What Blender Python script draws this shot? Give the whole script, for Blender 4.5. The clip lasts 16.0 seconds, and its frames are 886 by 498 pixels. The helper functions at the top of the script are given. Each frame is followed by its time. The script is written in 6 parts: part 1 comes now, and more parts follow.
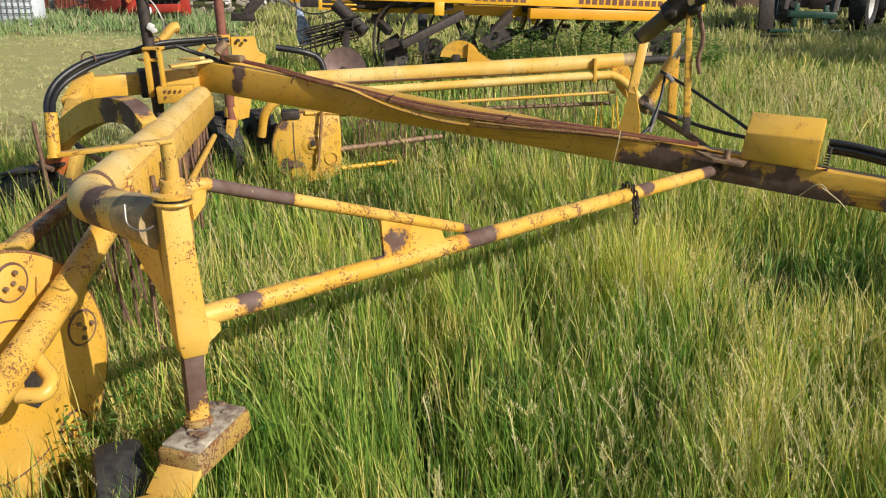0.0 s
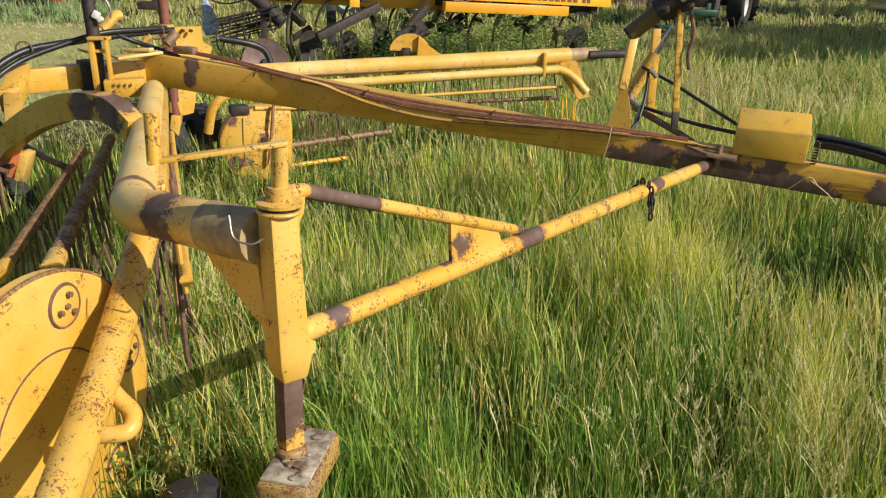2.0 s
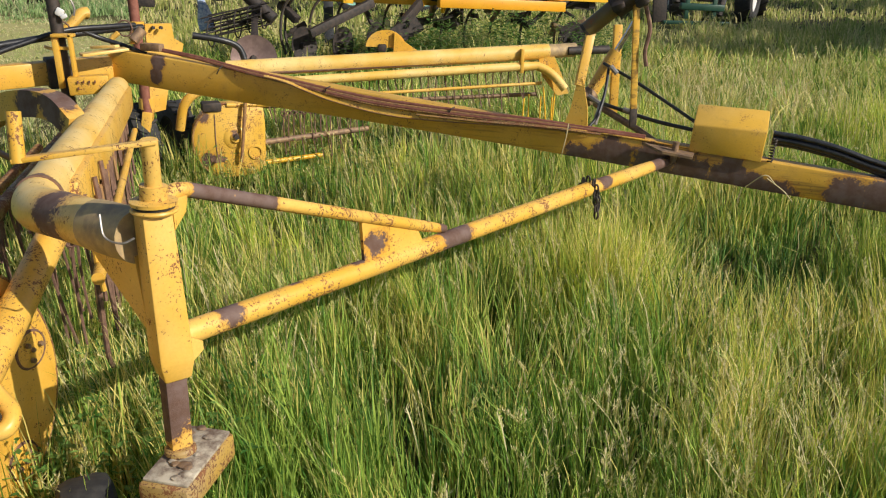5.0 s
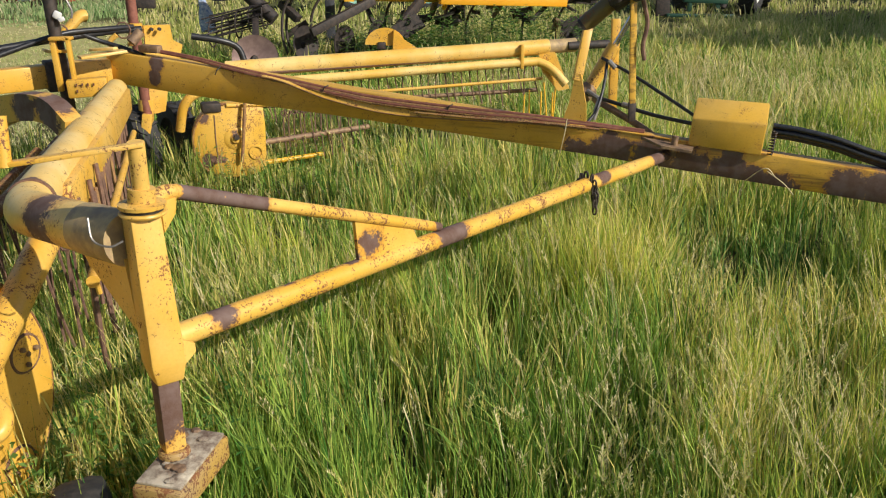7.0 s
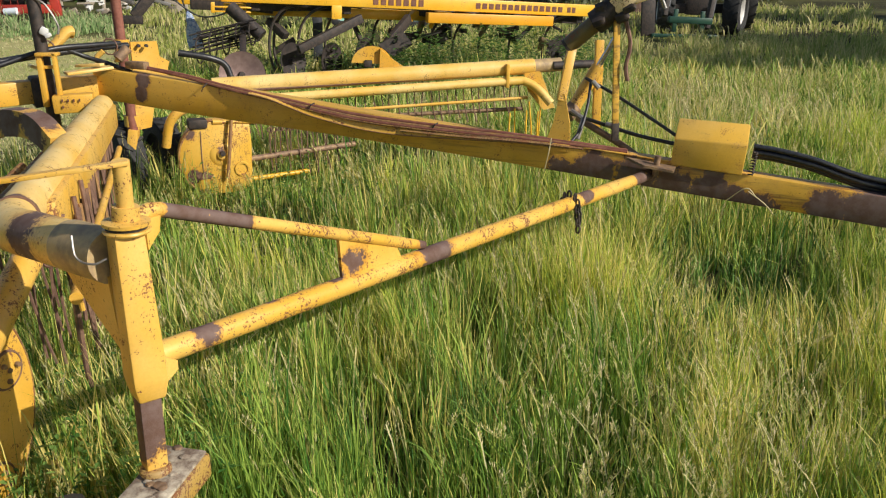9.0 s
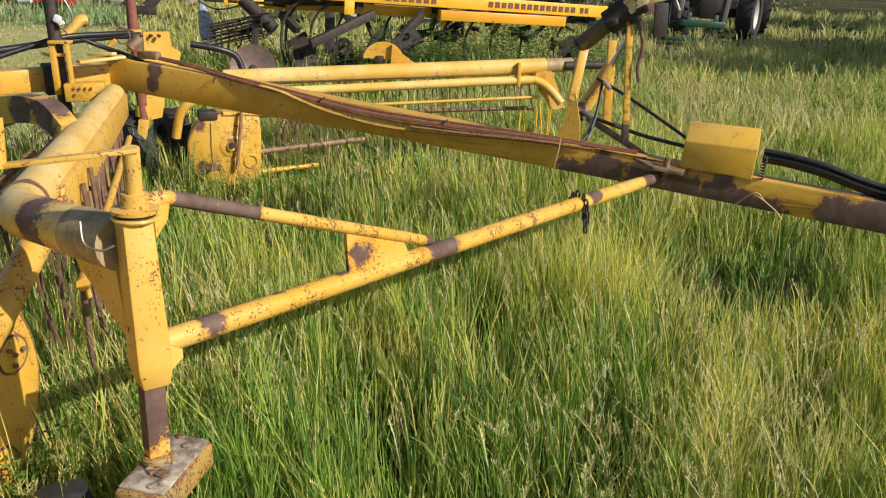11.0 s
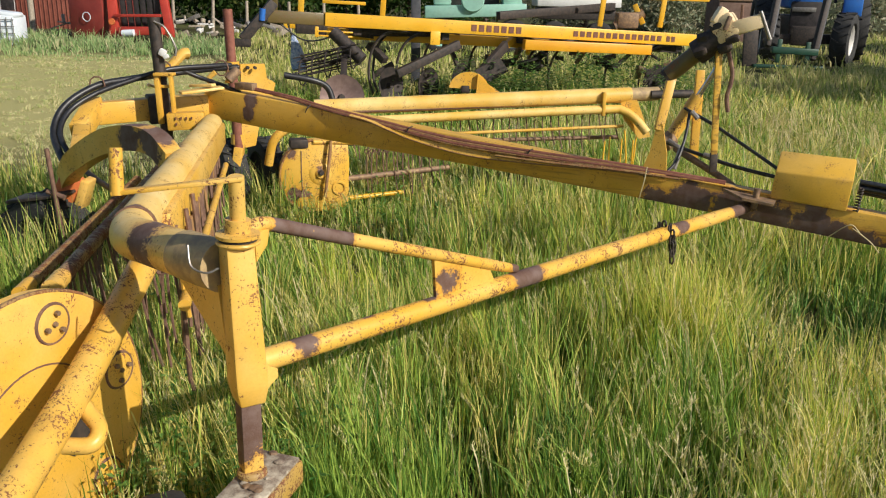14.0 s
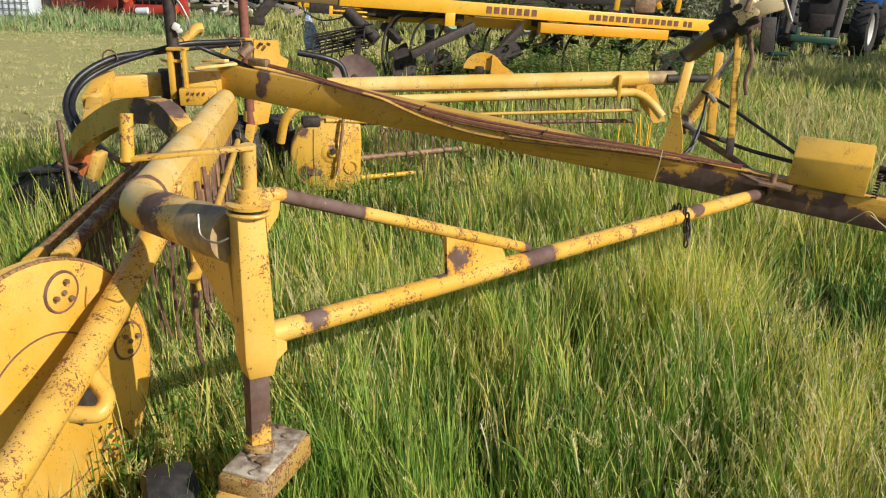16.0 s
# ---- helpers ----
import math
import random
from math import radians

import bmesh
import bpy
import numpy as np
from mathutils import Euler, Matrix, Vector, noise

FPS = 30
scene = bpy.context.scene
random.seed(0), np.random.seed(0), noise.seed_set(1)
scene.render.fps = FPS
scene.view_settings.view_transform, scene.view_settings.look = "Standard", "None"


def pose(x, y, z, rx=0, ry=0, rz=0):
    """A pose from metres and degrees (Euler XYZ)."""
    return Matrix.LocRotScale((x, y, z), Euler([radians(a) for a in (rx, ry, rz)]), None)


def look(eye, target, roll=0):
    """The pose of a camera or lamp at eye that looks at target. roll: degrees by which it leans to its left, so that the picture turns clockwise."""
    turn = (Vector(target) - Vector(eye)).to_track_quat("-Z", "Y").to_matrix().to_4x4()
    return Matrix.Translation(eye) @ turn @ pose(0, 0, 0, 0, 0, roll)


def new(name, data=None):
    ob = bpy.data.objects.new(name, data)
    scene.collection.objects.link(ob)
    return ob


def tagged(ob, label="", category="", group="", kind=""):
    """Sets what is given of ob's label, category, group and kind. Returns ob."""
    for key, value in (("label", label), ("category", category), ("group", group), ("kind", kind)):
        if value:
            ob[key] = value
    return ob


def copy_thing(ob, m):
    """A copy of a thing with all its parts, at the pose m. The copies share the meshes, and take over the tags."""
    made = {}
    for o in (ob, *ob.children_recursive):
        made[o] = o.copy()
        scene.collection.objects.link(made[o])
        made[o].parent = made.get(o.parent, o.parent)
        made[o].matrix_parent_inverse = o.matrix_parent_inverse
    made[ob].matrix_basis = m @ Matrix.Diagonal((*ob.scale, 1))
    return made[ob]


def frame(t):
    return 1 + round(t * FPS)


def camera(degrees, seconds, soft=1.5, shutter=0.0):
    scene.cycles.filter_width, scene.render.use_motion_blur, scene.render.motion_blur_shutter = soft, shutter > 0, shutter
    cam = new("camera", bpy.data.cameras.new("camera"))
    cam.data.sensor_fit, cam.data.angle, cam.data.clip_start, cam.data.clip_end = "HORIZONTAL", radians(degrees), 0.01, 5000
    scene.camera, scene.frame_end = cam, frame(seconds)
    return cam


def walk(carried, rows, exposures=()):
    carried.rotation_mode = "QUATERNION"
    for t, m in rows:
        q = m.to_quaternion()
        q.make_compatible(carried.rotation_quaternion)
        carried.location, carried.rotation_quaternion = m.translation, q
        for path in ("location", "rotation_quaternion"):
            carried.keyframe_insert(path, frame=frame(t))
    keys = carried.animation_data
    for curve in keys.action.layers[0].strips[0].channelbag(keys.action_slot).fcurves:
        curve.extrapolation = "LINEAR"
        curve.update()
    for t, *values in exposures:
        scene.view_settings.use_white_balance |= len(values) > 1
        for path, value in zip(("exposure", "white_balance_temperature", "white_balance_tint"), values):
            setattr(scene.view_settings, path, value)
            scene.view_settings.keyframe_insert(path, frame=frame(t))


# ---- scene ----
cam = camera(55.9, 16.0, soft=1.15)
METRES, EYE, TILT, LEAN, TURN = 1.4, 1.68, -19.0, 0.0, 0.0
ROWS = [
    (0.0, 0.0, 0.0, 0.0, -0.0, 0.0, 0.0),
    (0.5, -0.1392, 0.0961, 0.0259, -0.93, 0.23, 0.88),
    (1.0, -0.2405, 0.1752, 0.0464, -3.14, -0.03, 2.78),
    (1.5, -0.3835, 0.1423, 0.0441, -5.06, -0.34, 1.57),
    (2.0, -0.4622, 0.1349, 0.0334, -8.45, -0.58, 1.43),
    (2.5, -0.3884, 0.1423, 0.0444, -8.82, -0.49, 1.52),
    (3.0, -0.2658, 0.1303, 0.0448, -8.68, -0.3, 1.17),
    (3.5, -0.2133, 0.1223, 0.0382, -8.75, -0.67, 0.34),
    (4.0, -0.2192, 0.1168, 0.0361, -8.26, -0.69, 0.57),
    (6.5, -0.1869, 0.1212, 0.0322, -6.55, -1.01, 1.72),
    (7.0, -0.1806, 0.1223, 0.0365, -6.75, -1.02, 2.05),
    (7.5, -0.1815, 0.1155, 0.0378, -7.1, -0.9, 2.07),
    (8.0, -0.1836, 0.107, 0.0369, -7.27, -0.64, 1.99),
    (8.5, -0.1771, 0.1078, 0.0404, -7.45, -0.28, 1.97),
    (9.0, -0.1748, 0.106, 0.0413, -7.67, 0.07, 1.77),
    (11.5, -0.1771, 0.109, 0.0304, -7.05, -0.22, 0.06),
    (12.0, -0.1872, 0.1092, 0.0238, -5.62, -1.52, 0.83),
    (12.5, -0.1869, 0.1057, 0.0223, -5.11, -2.12, 1.1),
    (13.0, -0.1817, 0.0989, 0.0301, -4.59, -1.94, 1.26),
    (13.5, -0.1957, 0.0776, 0.0338, -2.84, 0.38, 0.44),
    (14.0, -0.1953, 0.0732, 0.0364, -1.78, 1.8, -0.71),
    (14.5, -0.1948, 0.0741, 0.0306, -1.16, 1.95, -1.05),
    (15.0, -0.1969, 0.0808, 0.0319, -0.98, 2.1, -1.73),
    (15.5, -0.1839, 0.0817, 0.0232, -0.92, 2.0, -1.64),
    (16.0, -0.199, 0.0961, 0.0168, -1.11, 0.75, -1.8),
]
walk(cam, [(t, pose(0, 0, EYE, TILT, LEAN, TURN) @ pose(METRES * x, METRES * y, METRES * z, 90 + pitch, roll, yaw)) for t, x, y, z, yaw, pitch, roll in ROWS],
     exposures=[(0.0, 0.03), (16.0, 0.03)])

# ---- light ----
SUN_AZ, SUN_EL = -36.0, 31.5      # degrees from +x, and above the ground
sun_way = Vector((math.cos(radians(SUN_AZ)) * math.cos(radians(SUN_EL)), math.sin(radians(SUN_AZ)) * math.cos(radians(SUN_EL)), math.sin(radians(SUN_EL))))
world = bpy.data.worlds.new("sky")
scene.world = world
world.use_nodes = True
wn = world.node_tree.nodes
sky = wn.new("ShaderNodeTexSky")
sky.sky_type, sky.sun_disc = "NISHITA", False
sky.sun_elevation, sky.sun_rotation = radians(SUN_EL), radians(90 - SUN_AZ)
wn["Background"].inputs["Strength"].default_value = 0.088
world.node_tree.links.new(sky.outputs[0], wn["Background"].inputs["Color"])
sun = new("sun", bpy.data.lights.new("sun", "SUN"))
sun.data.energy, sun.data.angle, sun.data.color = 5.0, radians(0.55), (1.0, 0.935, 0.83)
sun.matrix_world = look(sun_way * 60, (0, 0, 0))

# ---- materials ----
class Mat:
    """A node material under construction."""
    def __init__(self, name):
        self.m = bpy.data.materials.new(name)
        self.m.use_nodes = True
        self.n, self.l = self.m.node_tree.nodes, self.m.node_tree.links
        self.bsdf = self.n["Principled BSDF"]
        self.co = self.n.new("ShaderNodeTexCoord").outputs["Object"]

    def put(self, value, socket):
        if isinstance(value, (int, float)):
            socket.default_value = value
        elif isinstance(value, (tuple, list)):
            socket.default_value = (*value, 1.0) if len(value) == 3 and len(socket.default_value) == 4 else value
        else:
            self.l.new(value, socket)

    def noise(self, scale, detail=4.0, rough=0.6, stretch=None):
        k = self.n.new("ShaderNodeTexNoise")
        k.inputs["Scale"].default_value, k.inputs["Detail"].default_value, k.inputs["Roughness"].default_value = scale, detail, rough
        if stretch:
            q = self.n.new("ShaderNodeMapping")
            q.inputs["Scale"].default_value = stretch
            self.l.new(self.co, q.inputs["Vector"])
            self.l.new(q.outputs[0], k.inputs["Vector"])
        else:
            self.l.new(self.co, k.inputs["Vector"])
        return k.outputs["Fac"]

    def along(self, turn, stretch):
        """Noise drawn out along a level line at the given angle."""
        r = self.n.new("ShaderNodeMapping")
        r.inputs["Rotation"].default_value = (0, 0, -turn)
        self.l.new(self.co, r.inputs["Vector"])
        q = self.n.new("ShaderNodeMapping")
        q.inputs["Scale"].default_value = stretch
        self.l.new(r.outputs[0], q.inputs["Vector"])
        k = self.n.new("ShaderNodeTexNoise")
        k.inputs["Scale"].default_value, k.inputs["Detail"].default_value, k.inputs["Roughness"].default_value = 1.0, 5.0, 0.65
        self.l.new(q.outputs[0], k.inputs["Vector"])
        return k.outputs["Fac"]

    def step(self, value, a, b, to0=0.0, to1=1.0):
        k = self.n.new("ShaderNodeMapRange")
        k.interpolation_type = "SMOOTHSTEP"
        for s, v in zip(("Value", "From Min", "From Max", "To Min", "To Max"), (value, a, b, to0, to1)):
            self.put(v, k.inputs[s])
        return k.outputs[0]

    def math(self, op, a, b=0.0):
        k = self.n.new("ShaderNodeMath")
        k.operation = op
        self.put(a, k.inputs[0])
        self.put(b, k.inputs[1])
        return k.outputs[0]

    def mix(self, fac, a, b):
        k = self.n.new("ShaderNodeMix")
        k.data_type = "RGBA"
        self.put(fac, k.inputs[0])
        self.put(a, k.inputs[6])
        self.put(b, k.inputs[7])
        return k.outputs[2]

    def near(self, place, radius):
        """How deep the surface point lies inside a ball, 0 at its skin, 1 at its heart."""
        k = self.n.new("ShaderNodeVectorMath")
        k.operation = "DISTANCE"
        self.l.new(self.co, k.inputs[0])
        k.inputs[1].default_value = place
        return self.math("SUBTRACT", 1.0, self.math("DIVIDE", k.outputs["Value"], radius))

    def bump(self, height, strength=0.3, distance=0.01):
        k = self.n.new("ShaderNodeBump")
        k.inputs["Strength"].default_value, k.inputs["Distance"].default_value = strength, distance
        self.l.new(height, k.inputs["Height"])
        self.l.new(k.outputs[0], self.bsdf.inputs["Normal"])

    def done(self, color, rough=0.6, metal=0.0, spec=0.5):
        self.put(color, self.bsdf.inputs["Base Color"])
        self.put(rough, self.bsdf.inputs["Roughness"])
        self.put(metal, self.bsdf.inputs["Metallic"])
        self.bsdf.inputs["Specular IOR Level"].default_value = spec
        return self.m


RUST = (0.115, 0.06, 0.042)
PRIMER = (0.16, 0.105, 0.09)


def painted(name, base, faded, chips=0.62, wears=(), grime=0.5, streak=None):
    """Old paint on steel: faded, streaked with grime, chipped to rust in clusters, rubbed through round the given balls (x, y, z, radius)."""
    k = Mat(name)
    big, mid, fine, patch = k.noise(2.3, 5), k.noise(14, 5, 0.65), k.noise(120, 3, 0.7), k.noise(5.5, 4, 0.6)
    col = k.mix(k.step(big, 0.35, 0.7), base, faded)
    runs = k.noise(1.0, 5, 0.65, (13, 13, 3.5))
    dirt = k.math("MULTIPLY", k.step(k.noise(7, 6, 0.7), 0.47, 0.76, 0.0, grime), k.step(runs, 0.35, 0.7, 0.55, 1.0))
    col = k.mix(dirt, col, tuple(c * 0.42 + d * 0.13 for c, d in zip(base, (0.5, 0.4, 0.3))))
    col = k.mix(k.step(fine, 0.35, 0.7, 0.0, 0.16), col, tuple(c * 0.55 for c in base))
    if streak:
        turn, x0, x1, share = streak
        lines = k.step(k.along(turn, (1.3, 26, 26)), 0.46, 0.66, 0.0, share)
        sep = k.n.new("ShaderNodeSeparateXYZ")
        k.l.new(k.co, sep.inputs[0])
        col = k.mix(k.math("MULTIPLY", lines, k.step(sep.outputs["X"], x0, x1, 0.08, 1.0)), col, (0.13, 0.07, 0.03))
    local = k.math("SUBTRACT", chips + 0.10, k.math("MULTIPLY", patch, 0.2))
    chip = k.step(k.math("SUBTRACT", k.math("ADD", k.math("MULTIPLY", mid, 0.45), k.math("MULTIPLY", fine, 0.55)), local), -0.05, -0.02)
    worn = None
    for x, y, z, r in wears:
        d = k.near((x, y, z), r)
        worn = d if worn is None else k.math("MAXIMUM", worn, d)
    rusty = k.mix(k.step(mid, 0.4, 0.6), RUST, (0.22, 0.09, 0.035))
    col = k.mix(chip, col, rusty)
    rough = k.step(k.math("ADD", chip, dirt), 0, 1, 0.40, 0.8)
    if worn is not None:
        edge = k.math("ADD", worn, k.math("MULTIPLY", k.math("SUBTRACT", k.math("ADD", k.math("MULTIPLY", mid, 0.7), k.math("MULTIPLY", fine, 0.3)), 0.5), 1.9))
        ragged = k.step(edge, 0.10, 0.2)
        col = k.mix(k.step(edge, -0.12, 0.12, 0.0, 0.55), col, (0.42, 0.17, 0.03))
        col = k.mix(ragged, col, k.mix(k.step(mid, 0.35, 0.65), PRIMER, RUST))
        rough = k.math("MAXIMUM", rough, k.math("MULTIPLY", ragged, 0.75))
    k.bump(k.math("SUBTRACT", k.math("MULTIPLY", mid, 0.6), chip), 0.3, 0.003)
    return k.done(col, rough)


def steel(name, base, other, rough=0.7, metal=0.3, scale=18):
    k = Mat(name)
    a = k.noise(scale, 6, 0.7)
    k.bump(a, 0.3, 0.004)
    return k.done(k.mix(k.step(a, 0.35, 0.68), base, other), rough, metal)


YELLOW = (0.70, 0.385, 0.045)
FADED = (0.77, 0.485, 0.125)
WORN = [(-1.47, 6.06, 0.84, 0.065), (-1.45, 6.05, 0.93, 0.065), (-0.19, 5.37, 0.61, 0.07), (1.22, 4.56, 0.57, 0.17), (1.42, 4.46, 0.58, 0.15), (1.78, 4.28, 0.53, 0.14), (1.90, 4.22, 0.49, 0.13), (1.62, 4.38, 0.53, 0.14), (1.05, 4.66, 0.58, 0.10), (2.0, 4.16, 0.45, 0.13), (1.8, 4.28, 0.66, 0.07),
        (-0.61, 2.41, 0.69, 0.055), (0.13, 3.13, 0.69, 0.115), (-0.20, 2.86, 0.74, 0.075), (-0.24, 2.80, 0.70, 0.05), (0.98, 3.92, 0.66, 0.06), (1.40, 4.32, 0.64, 0.08), (-0.44, 2.60, 0.72, 0.04),
        (-0.655, 2.368, 1.058, 0.06), (-0.61, 2.41, 1.036, 0.065), (-0.56, 2.458, 1.012, 0.065), (-0.51, 2.507, 0.988, 0.06), (-1.04, 2.51, 0.95, 0.105), (-0.87, 2.33, 0.99, 0.05), (-1.56, 4.24, 0.95, 0.13), (-1.72, 4.38, 0.95, 0.12), (-1.22, 2.83, 0.98, 0.04), (2.32, 4.02, 0.50, 0.13), (2.5, 3.92, 0.50, 0.2), (2.78, 3.77, 0.50, 0.36), (3.25, 3.52, 0.47, 0.4)]
yellow = painted("yellow_paint_worn", YELLOW, FADED, 0.628, WORN, 0.42)
strut_yellow = painted("yellow_paint_strut", YELLOW, FADED, 0.595, WORN, 0.5)
boom_yellow = painted("yellow_paint_boom", (0.66, 0.37, 0.04), (0.72, 0.43, 0.075), 0.635, WORN, 0.45, (math.atan2(-1.85, 3.45), -0.9, 1.6, 0.85))
pipe_yellow = painted("sun_faded_yellow_paint", (0.76, 0.46, 0.085), (0.86, 0.63, 0.25), 0.645, WORN, 0.32)
scraped = steel("scraped_bare_pipe", (0.30, 0.21, 0.12), (0.52, 0.37, 0.17), 0.6, 0.1, 13)
drum_yellow = painted("yellow_paint_drum", (0.68, 0.38, 0.04), (0.74, 0.46, 0.09), 0.60, [(-1.28, 6.56, 0.47, 0.07), (-1.05, 6.60, 0.33, 0.05), (-1.25, 6.56, 0.12, 0.08)], 0.7)
bar_paint = painted("reel_bar_paint", (0.42, 0.24, 0.06), (0.26, 0.16, 0.08), 0.53, (), 0.8)
cover_yellow = painted("yellow_paint_cover", (0.66, 0.38, 0.045), (0.72, 0.45, 0.10), 0.645, [(1.93, 4.10, 0.66, 0.11), (1.80, 4.17, 0.66, 0.09)], 0.6)
pale_yellow = painted("pale_cream_yellow", (0.88, 0.66, 0.36), (0.90, 0.72, 0.46), 0.62, (), 0.25)
yellow_dirty = painted("yellow_paint_dirty", (0.50, 0.30, 0.06), (0.36, 0.25, 0.12), 0.56, (), 0.9)
yellow_far = painted("yellow_paint_far", (0.80, 0.42, 0.02), (0.82, 0.47, 0.04), 0.66, (), 0.25)
orange_paint = painted("orange_yellow_paint", (0.75, 0.33, 0.012), (0.78, 0.38, 0.02), 0.68, (), 0.2)
tine_steel = steel("rusty_tine_steel", (0.14, 0.075, 0.055), (0.24, 0.14, 0.09), 0.75, 0.2, 30)
brown_steel = steel("brown_bare_steel", (0.17, 0.11, 0.075), (0.34, 0.22, 0.12), 0.65, 0.3, 22)
pipe_rust = steel("orange_rusty_pipe", (0.36, 0.2, 0.07), (0.2, 0.1, 0.06), 0.75, 0.0, 30)
dark_steel = steel("dark_greasy_steel", (0.022, 0.019, 0.018), (0.065, 0.046, 0.036), 0.65, 0.1, 22)
red_rust = steel("red_rusted_pipe", (0.18, 0.06, 0.04), (0.28, 0.11, 0.075), 0.75, 0.1, 16)
# dirty olive brown; on the far bar end it stands for shade
olive_dirt_shade = painted("dull_olive_dirt_and_shade", (0.13, 0.095, 0.03), (0.17, 0.12, 0.045), 0.62)
shank_steel = steel("dark_shank_steel", (0.05, 0.042, 0.036), (0.11, 0.085, 0.07), 0.5, 0.2, 14)
brown_sheet = steel("rusty_brown_sheet", (0.13, 0.075, 0.055), (0.19, 0.12, 0.09), 0.8, 0.0, 5)
grey_dark = steel("dark_grey_steel", (0.06, 0.065, 0.075), (0.10, 0.10, 0.11), 0.6, 0.2, 8)
grey_steel = steel("worn_grey_steel", (0.32, 0.31, 0.29), (0.2, 0.17, 0.15), 0.45, 0.6, 26)
# near-black colour stands for the shade these discs lie in
disc_shaded = steel("shaded_disc_steel", (0.020, 0.017, 0.016), (0.05, 0.036, 0.03), 0.75, 0.0, 9)
disc_steel = steel("dull_purple_disc_steel", (0.17, 0.11, 0.10), (0.25, 0.17, 0.15), 0.5, 0.4, 9)
rubber = steel("weathered_black_rubber", (0.018, 0.018, 0.019), (0.045, 0.043, 0.04), 0.8, 0.0, 25)
hose_rubber = steel("black_hose_rubber", (0.012, 0.012, 0.014), (0.03, 0.03, 0.033), 0.4, 0.0, 40)
chrome = steel("bright_rod_steel", (0.55, 0.55, 0.56), (0.4, 0.39, 0.38), 0.25, 0.9, 10)
red_paint = painted("red_machine_paint", (0.42, 0.035, 0.022), (0.5, 0.06, 0.035), 0.68)
# darker copy of the red paint, for the side away from the sun
shaded_red_paint = painted("shaded_red_paint", (0.22, 0.03, 0.025), (0.28, 0.045, 0.035), 0.68)
blue_paint = painted("blue_tractor_paint", (0.02, 0.13, 0.5), (0.03, 0.17, 0.55), 0.75)
mint_paint = painted("mint_green_paint", (0.28, 0.52, 0.42), (0.34, 0.58, 0.48), 0.7)
white_paint = painted("chalky_white_paint", (0.75, 0.74, 0.72), (0.68, 0.67, 0.64), 0.7)
dark_green_paint = painted("dark_green_paint", (0.02, 0.07, 0.045), (0.03, 0.09, 0.055), 0.7)
cream_rim = painted("cream_wheel_paint", (0.72, 0.70, 0.66), (0.65, 0.63, 0.6), 0.7)
orange_mark = painted("orange_red_mark", (0.62, 0.12, 0.03), (0.66, 0.2, 0.06), 0.63)
letter_paint = steel("brown_letter_paint", (0.13, 0.05, 0.03), (0.2, 0.08, 0.04), 0.6, 0.0, 12)
wood_grey = steel("grey_weathered_wood", (0.30, 0.25, 0.19), (0.42, 0.36, 0.28), 0.85, 0.0, 14)
barn_red = steel("red_brown_sheet_metal", (0.20, 0.055, 0.035), (0.27, 0.085, 0.055), 0.7, 0.0, 3)
plastic_white = steel("milky_plastic", (0.62, 0.68, 0.74), (0.72, 0.76, 0.80), 0.4, 0.0, 5)
cloth_blue = steel("blue_white_cloth", (0.12, 0.2, 0.42), (0.55, 0.6, 0.68), 0.9, 0.0, 26)
mud_concrete = steel("muddy_top_steel", (0.50, 0.44, 0.34), (0.13, 0.085, 0.06), 0.9, 0.0, 17)
tube_paint = painted("yellow_paint_mostly_gone", YELLOW, FADED, 0.58, [(-0.755, 2.20, 0.575, 0.15), (-0.78, 2.21, 0.46, 0.07)])
black_gap = steel("dark_belt_rubber", (0.02, 0.018, 0.018), (0.05, 0.04, 0.04), 0.7, 0.0, 8)
straw = steel("dry_straw", (0.55, 0.45, 0.24), (0.68, 0.58, 0.36), 0.8, 0.0, 30)
bark = steel("grey_brown_bark", (0.10, 0.075, 0.055), (0.17, 0.13, 0.10), 0.9, 0.0, 12)


def leafy(name, dark, light, dry, dry_share, patch=0.35, through_light=0.4):
    """Blades or leaves: colour differs from piece to piece and from patch to patch; some light passes through."""
    k = Mat(name)
    geo = k.n.new("ShaderNodeNewGeometry")
    rnd = geo.outputs["Random Per Island"]
    where = k.noise(patch, 4, 0.55)
    fine = k.noise(3.0, 3)
    col = k.mix(rnd, dark, light)
    dryness = k.math("ADD", k.math("FRACT", k.math("MULTIPLY", rnd, 7.13)), k.math("MULTIPLY", k.math("SUBTRACT", k.math("ADD", k.math("MULTIPLY", where, 0.7), k.math("MULTIPLY", fine, 0.3)), 0.5), 2.6))
    col = k.mix(k.step(dryness, 1.0 - dry_share - 0.12, 1.0 - dry_share + 0.12), col, dry)
    k.put(col, k.bsdf.inputs["Base Color"])
    k.bsdf.inputs["Roughness"].default_value = 0.5
    k.bsdf.inputs["Specular IOR Level"].default_value = 0.3
    t = k.n.new("ShaderNodeBsdfTranslucent")
    k.l.new(col, t.inputs["Color"])
    s = k.n.new("ShaderNodeMixShader")
    s.inputs[0].default_value = through_light
    k.l.new(k.bsdf.outputs[0], s.inputs[1])
    k.l.new(t.outputs[0], s.inputs[2])
    k.l.new(s.outputs[0], k.n["Material Output"].inputs["Surface"])
    return k.m


